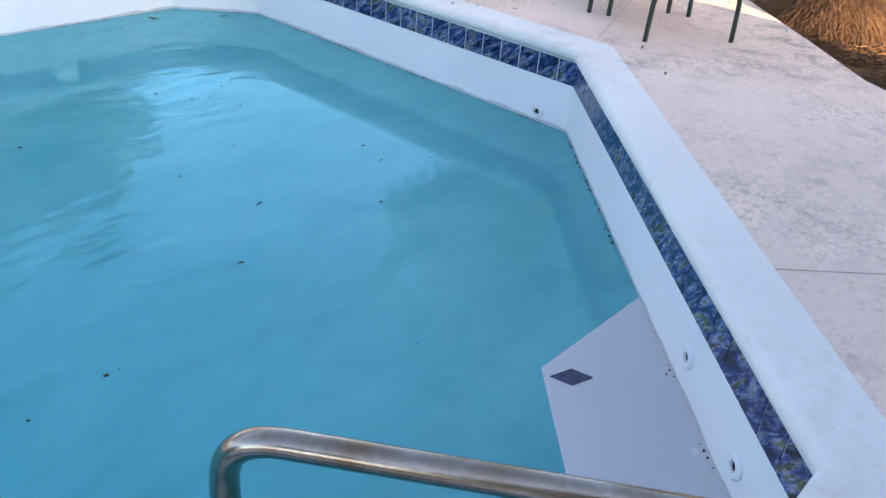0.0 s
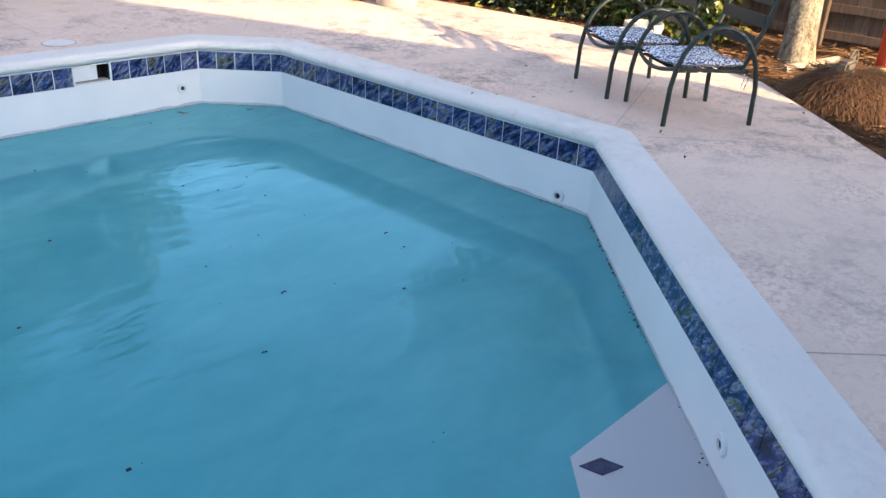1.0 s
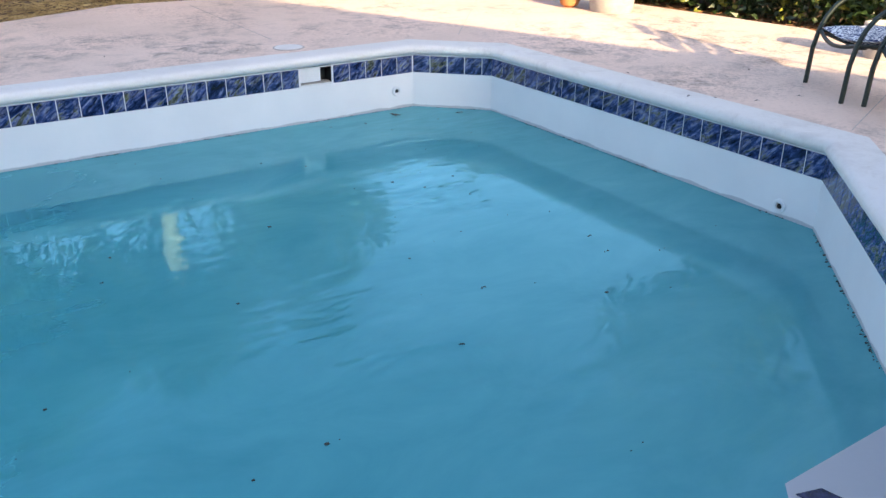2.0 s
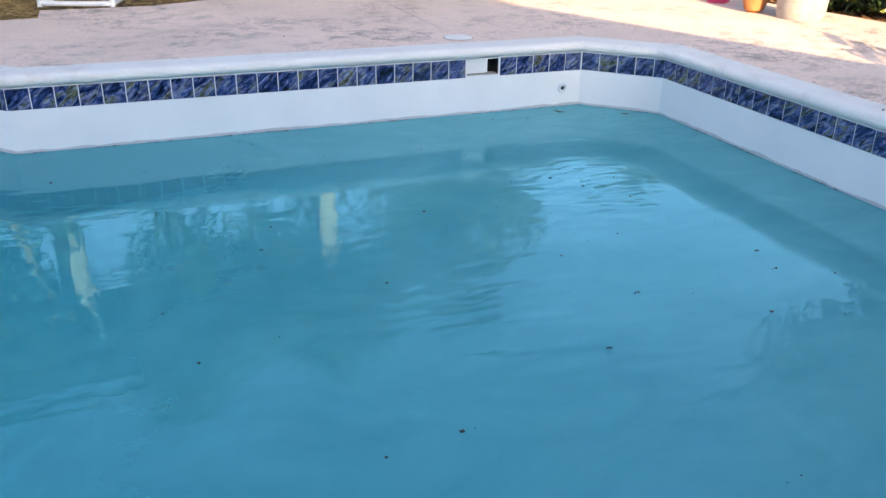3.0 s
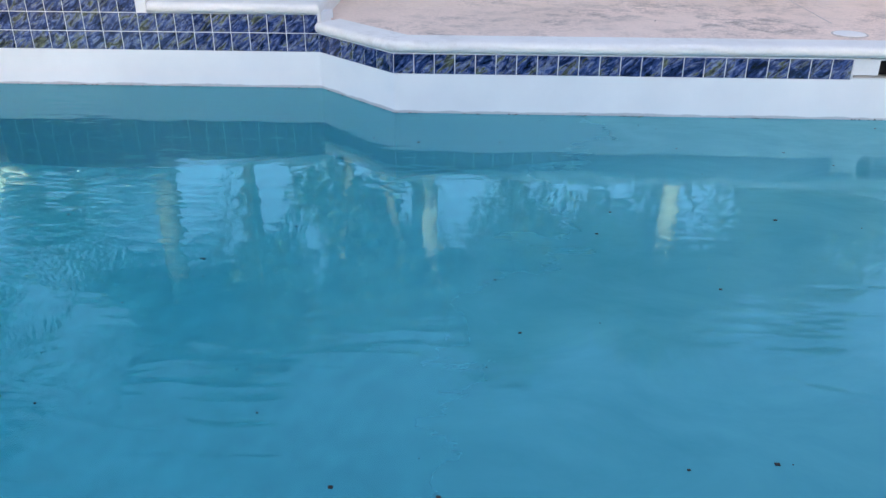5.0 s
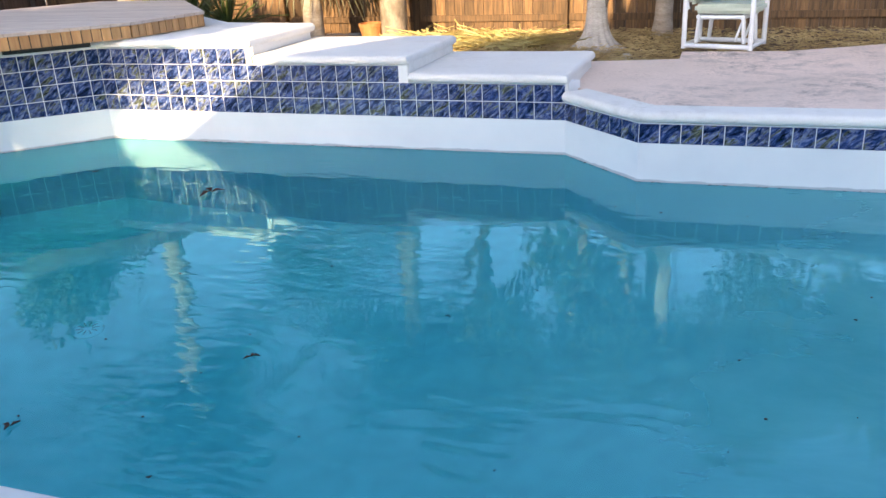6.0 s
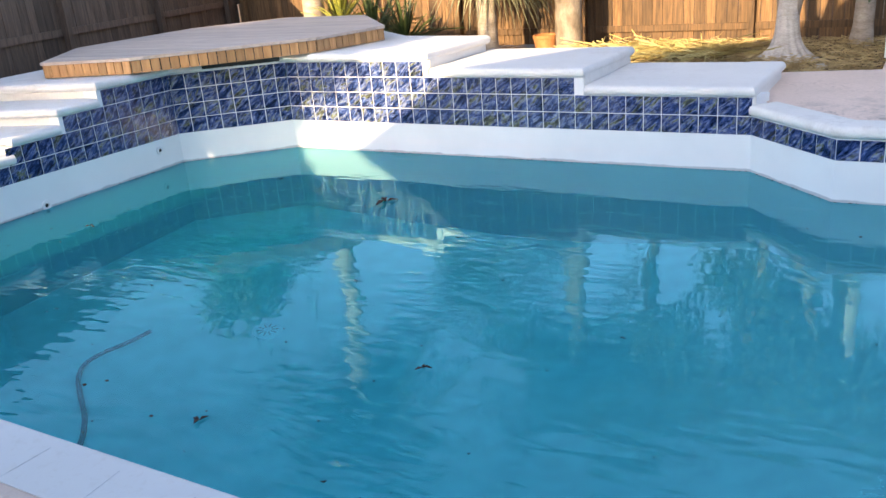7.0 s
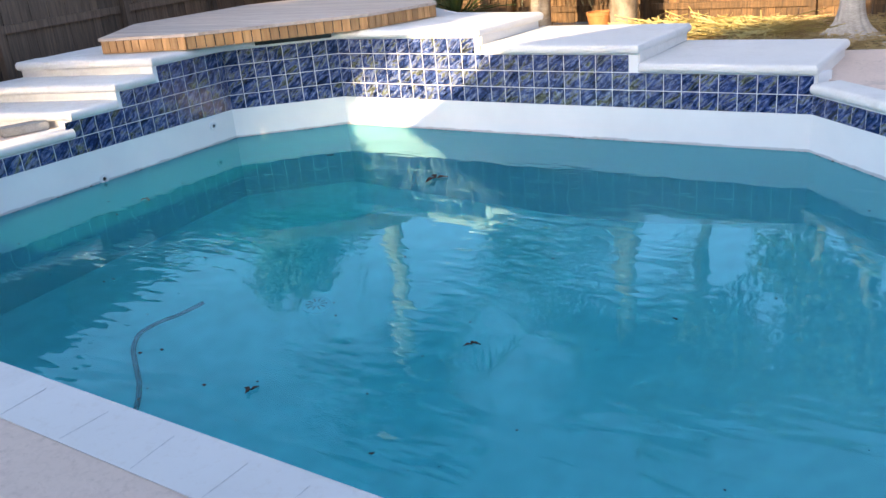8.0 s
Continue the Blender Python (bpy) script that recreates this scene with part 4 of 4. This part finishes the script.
# ---- pots and the rest of the right side ----
def pot(name, x, y, z, r0, r1, h, mat, label, category="pot"):
    t = tagged(put(name, lathe([(r0 * 0.96, 0), (r0, 0.012), (r1 * 0.985, h - 0.05), (r1 * 1.03, h - 0.045), (r1 * 1.03, h), (r1 * 0.9, h), (r1 * 0.86, h - 0.06), (0.01, h - 0.07)], 30), mat, True), label, category)
    t.location = (x, y, z)
    return t


pot("planter", 2.86, 0.52, DECK_Z, 0.235, 0.27, 0.52, POT_GREY, "large speckled grey planter on the deck")
egg = tagged(put("clay_jar", lathe([(0.05, 0), (0.10, 0.03), (0.13, 0.12), (0.125, 0.24), (0.09, 0.33), (0.075, 0.38), (0.09, 0.40)], 24), TERRACOTTA, True), "rounded terracotta jar on the deck", "jar")
egg.location = (2.66, 0.98, DECK_Z)
pk = tagged(put("pink_bucket", lathe([(0.11, 0), (0.13, 0.02), (0.16, 0.24), (0.17, 0.25), (0.15, 0.25), (0.13, 0.2)], 24), PINK, True), "bright pink plastic bucket on the deck", "bucket")
pk.location = (2.78, 1.72, DECK_Z)
pot("planter", 2.95, -2.55, 0.10, 0.13, 0.17, 0.42, POT_GREY, "grey planter standing in the mulch behind the chairs")
red = tagged(empty("red_post", 4.80, -4.12, 0.08), "faded red painted post in the planting bed", "post")
part("shaft", lathe([(0.13, -0.05), (0.13, 0.05), (0.10, 0.07), (0.10, 0.75), (0.11, 0.78), (0.06, 0.84)], 20), RED, red, smooth=True)
part("flange", lathe([(0.14, 0.0), (0.14, 0.045), (0.10, 0.05)], 20), RED, red, smooth=True)
part("log", tube([(-0.6, 0.5, 0.03), (0.3, 0.3, 0.05)], 0.05), BARK, tagged(empty("log", 4.5, -4.0, 0.12), "dead branch lying on the mulch", "log"), smooth=True)

# ---- glider bench ----
def glider(x, y, z, turn):
    g = tagged(empty("glider_bench", x, y, z), "white pipe-framed glider chair with sage cushions and a pale blue pillow", "glider")
    g.rotation_euler = (0, 0, turn)
    W, D = 0.70, 0.52
    for sy in (0, D):
        loop = bend([(0, sy, 0.03), (0, sy, 0.62), (W, sy, 0.62), (W, sy, 0.03), (0, sy, 0.03), (0, sy, 0.2)], 0.03, 3)
        part("side_frame", tube([(0.0, sy, 0.03), (W, sy, 0.03)], 0.026), PVC, g, smooth=True)
        part("side_frame", tube([(0.0, sy, 0.0), (0.0, sy, 0.80 if sy == 0 else 0.62)], 0.026), PVC, g, smooth=True)
        part("side_frame", tube([(W, sy, 0.0), (W, sy, 0.62)], 0.026), PVC, g, smooth=True)
        part("armrest", tube([(0.0, sy, 0.55), (W, sy, 0.58)], 0.028), PVC, g, smooth=True)
        part("swing_frame", tube(bend([(0.12, sy + 0.04 * (1 if sy == 0 else -1), 0.06), (0.14, sy + 0.04 * (1 if sy == 0 else -1), 0.32), (0.60, sy + 0.04 * (1 if sy == 0 else -1), 0.33), (0.62, sy + 0.04 * (1 if sy == 0 else -1), 0.06)], 0.04), 0.022), PVC, g, smooth=True)
        part("link", tube([(0.52, sy + 0.07 * (1 if sy == 0 else -1), 0.08), (0.59, sy + 0.07 * (1 if sy == 0 else -1), 0.30)], 0.014), PVC, g, smooth=True)
    for xx, zz in ((0.0, 0.03), (W, 0.03), (0.0, 0.62), (0.14, 0.33), (0.60, 0.33)):
        part("cross_bar", tube([(xx, 0, zz), (xx, D, zz)], 0.024), PVC, g, smooth=True)
    part("seat_cushion", box(0.08, 0.03, 0.36, W + 0.02, D - 0.03, 0.46, 0.03), CUSHION_SAGE, g, smooth=True)
    back = box(0, 0.03, 0, 0.10, D - 0.03, 0.5, 0.03)
    back.transform(Matrix.Translation((0.02, 0, 0.44)) @ Matrix.Rotation(radians(-14), 4, 'Y'))
    part("back_cushion", back, CUSHION_SAGE, g, smooth=True)
    part("back_frame", tube([(0.02, 0.02, 0.4), (-0.12, 0.02, 0.95), (-0.12, D - 0.02, 0.95), (0.02, D - 0.02, 0.4)], 0.024), PVC, g, smooth=True)
    pil = box(-0.17, -0.05, -0.17, 0.17, 0.05, 0.17, 0.045)
    pil.transform(Matrix.Translation((0.24, 0.2, 0.60)) @ Matrix.Rotation(radians(35), 4, 'Y') @ Matrix.Rotation(radians(60), 4, 'Z'))
    p = put("pillow", pil, CUSHION_BLUE, True)
    tagged(p, "pale blue throw pillow on the glider seat", "pillow")
    p.matrix_basis = Matrix.Translation((x, y, z)) @ Matrix.Rotation(turn, 4, 'Z')


glider(-4.36, 3.14, DECK_Z + 0.01, radians(-16))

# ---- small things ----
pot("clay_pot", -8.62, 4.62, 0.13, 0.13, 0.17, 0.26, TERRACOTTA, "terracotta pot beside the palm trunk")
st = tagged(put("stone", box(-0.19, -0.09, -0.06, 0.19, 0.09, 0.08, 0.035), STONE, True), "pale stone lying at the foot of the fan palm", "stone")
st.location = (-8.95, 4.0, 0.16)
for x, y, tn in ((-4.95, 3.05, 0.3), (-5.05, 2.55, 0.9)):
    q = tagged(put("stone", box(-0.06, -0.035, -0.03, 0.06, 0.035, 0.03, 0.02), STONE, True), "small pale stone in the dry grass", "stone")
    q.matrix_basis = Matrix.Translation((x, y, 0.18)) @ Matrix.Rotation(tn, 4, 'Z')
brick = tagged(put("paver", box(-0.2, -0.1, 0, 0.2, 0.1, 0.075, 0.012), STONE, True), "loose grey concrete paver on the lowest tier", "paver")
brick.matrix_basis = Matrix.Translation((-11.2, -2.25, 0.247)) @ Matrix.Rotation(radians(70), 4, 'Z')

lid = tagged(empty("deck_cover", -0.975, 0.45, DECK_Z + 0.001), "round off-white access cover set in the deck", "cover")
part("ring", lathe([(0.135, -0.002), (0.135, 0.004), (0.128, 0.006), (0.122, 0.004), (0.118, 0.001)], 36), JOINT, lid, smooth=True)
part("plate", lathe([(0.12, -0.002), (0.12, 0.006), (0.115, 0.008), (0.01, 0.009)], 36), COPING, lid, smooth=True)

sk = tagged(empty("skimmer", (SKIMMER[0] + SKIMMER[1]) / 2, 0, 0), "white plastic pool skimmer with an open mouth", "skimmer")
hw = (SKIMMER[1] - SKIMMER[0]) / 2
part("face_plate", slab([(-hw, 0), (hw, 0), (hw, T), (-hw, T)], [[(-hw + 0.012, 0.012), (hw - 0.012, 0.012), (hw - 0.012, T - 0.006), (-hw + 0.012, T - 0.006)]], -0.012, 0.006), PVC, sk).rotation_euler = (radians(90), 0, 0)
part("throat", box(-hw + 0.012, 0.01, 0.006, hw - 0.012, 0.215, 0.012), PVC, sk)
part("side", box(-hw + 0.004, 0.01, 0.0, -hw + 0.012, 0.215, T), PVC, sk)
# This side and the block behind the mouth are painted with its shade.
part("side", box(hw - 0.012, 0.01, 0.0, hw - 0.004, 0.215, T), HOLLOW_SHADE, sk)
part("weir", box(-hw + 0.014, 0.022, 0.03, hw - 0.105, 0.034, T - 0.004), PVC, sk)
part("chamber", box(hw - 0.098, 0.12, 0.014, hw - 0.014, 0.20, T - 0.004), HOLLOW_SHADE, sk)
part("grate", box(-hw + 0.03, 0.02, 0.012, hw - 0.02, 0.085, 0.022), STONE, sk)


def inlet(x, y, z, turn):
    t = tagged(empty("return_fitting", x, y, z), "white round return fitting in the pool wall", "fitting", "return fittings")
    t.rotation_euler = (radians(90), 0, turn)
    part("ring", lathe([(0.046, -0.004), (0.046, 0.010), (0.040, 0.016), (0.022, 0.016), (0.020, 0.004), (0.018, 0.003)], 24), PVC, t, smooth=True)
    # Near-black disc: the nozzle hole's shade as colour.
    part("eyeball", lathe([(0.018, 0.0), (0.017, 0.008), (0.009, 0.011), (0.008, 0.004)], 18), HOLLOW_SHADE, t, smooth=True)


inlet(0.5, -3.49, -0.235, radians(-90))
inlet(-0.175, 0.0, -0.145, 0)
inlet(-1.287, -5.517, -0.145, radians(-135))
inlet(-1.66, -5.89, -0.175, radians(-135))
inlet(-10.835, -0.435, -0.105, radians(90))
inlet(-10.835, -1.83, -0.275, radians(90))

drain = tagged(empty("main_drain", -8.55, -1.66, FLOOR_Z), "round white main drain cover on the pool floor", "drain")
part("cover", lathe([(0.125, 0), (0.125, 0.012), (0.105, 0.024), (0.01, 0.03)], 32), PVC, drain, smooth=True)
for k in range(10):
    a = k * math.tau / 10
    part("slot", box(0.035, -0.005, 0.022, 0.09, 0.006, 0.031, 0, None, Matrix.Rotation(a, 4, 'Z')), STONE, drain)
lay = [(-9.44, -2.10), (-9.47, -2.32), (-9.54, -2.50), (-9.55, -2.70), (-9.42, -2.86), (-9.22, -3.0), (-8.99, -3.15), (-8.82, -3.31), (-8.5, -3.8), (-8.3, -4.6)]
tagged(put("hose", tube(bend([(x, y, FLOOR_Z + 0.024) for x, y in lay], 0.08, 4), 0.021, sides=10), HOSE, True), "dark vacuum hose lying on the pool floor", "hose")

rail = tagged(empty("handrail", -2.8, -6.0, 0), "brushed stainless steel pool handrail", "handrail")
line = bend([(-0.405, 0.642, -1.3), (-0.405, 0.642, 0.600), (0.45, -0.645, 0.600), (0.45, -0.645, 0.2)], 0.13, 8)
part("tube", tube(line, 0.030, sides=24), STEEL, rail, smooth=True)
part("flange", lathe([(0.075, 0.243), (0.075, 0.256), (0.04, 0.27)], 20, centre=(0.45, -0.645, 0)), STEEL, rail, smooth=True)

# ---- litter on the water and the deck ----
def floating(x, y, size, turn, label, z=WATER_Z + 0.004):
    bm = bmesh.new()
    for k in range(3):
        a = turn + random.uniform(-0.5, 0.5) + 2.1 * k
        leaf_faces(bm, Vector((0, 0, 0.004 * k)), Vector((math.cos(a), math.sin(a), 0.12)), Vector((0, 0, 1)), size * random.uniform(0.6, 1), size * 0.35, 0.3)
    r = bmesh.ops.extrude_face_region(bm, geom=bm.faces[:])
    for v in r["geom"]:
        if isinstance(v, bmesh.types.BMVert):
            v.co.z += 0.004
    ob = tagged(put("leaf", bm, DEBRIS), label, "leaf")
    ob.location = (x, y, z)


for x, y, s, tn in ((-7.78, -0.85, 0.15, 0.5), (-6.73, -4.04, 0.06, 1.0), (-6.01, -3.24, 0.05, 2.0), (-0.32, -0.2, 0.07, 0.0), (0.2, -0.45, 0.04, 1.0),
                    (-8.3, -2.9, 0.018, 1), (-5.2, -2.6, 0.018, 1), (-1.6, -3.3, 0.018, 1), (-0.7, -3.1, 0.018, 1), (-2.0, -3.7, 0.018, 1), (-9.2, -0.5, 0.05, 2),
                    (-9.9, -2.1, 0.05, 0.2), (-7.0, -2.4, 0.018, 1), (-8.6, -3.4, 0.018, 1), (-5.9, -4.2, 0.018, 1), (-3.2, -2.2, 0.018, 1)):
    floating(x, y, s, tn, "brown dead leaf floating on the water")
bm = bmesh.new()
for i in range(len(POOL)):
    a, b = Vector(POOL[i]), Vector(POOL[(i + 1) % len(POOL)])
    way = (b - a).normalized()
    inw = Vector((way.y, -way.x))
    n = int((b - a).length * 44)
    for _ in range(n):
        s = random.random()
        if noise.noise(Vector((i * 3.1, s * 9, 0))) < -0.12:
            continue
        p = a.lerp(b, s) + inw * (0.004 + abs(random.gauss(0, 0.008)))
        h = random.uniform(0.002, 0.0065) * random.uniform(0.6, 1.1)
        box(p.x - h, p.y - h * 0.7, WATER_Z - 0.002, p.x + h, p.y + h * 0.7, WATER_Z + h * 0.8, 0, bm)
for _ in range(150):
    x, y = random.uniform(-10.3, 0.2), random.uniform(-4.7, -0.2)
    h = 0.0015 + 0.006 * random.random() ** 3
    box(x - h, y - h, WATER_Z - 0.001, x + h * 1.6, y + h, WATER_Z + 0.003, 0, bm)
tagged(put("floating_debris", bm, DEBRIS), "dark specks of debris along the waterline", "debris", kind="stuff")
bm = bmesh.new()
for x, y in ((0.9, -3.95), (0.55, -4.3), (0.75, -1.9), (0.62, -2.6), (0.7, -2.75), (1.6, -2.3), (1.2, -3.0), (0.9, -2.95), (2.3, -4.2), (2.15, -4.35), (-2.4, 0.9), (-0.3, 0.7), (1.9, -1.0), (1.4, 0.3)):
    a = random.uniform(0, 6)
    leaf_faces(bm, Vector((x, y, DECK_Z + 0.006)), Vector((math.cos(a), math.sin(a), 0.1)), Vector((0, 0, 1)), random.uniform(0.03, 0.07), 0.018, 0.3)
tagged(put("deck_litter", bm, DEBRIS), "small dry leaves and twigs on the deck", "litter", kind="stuff")
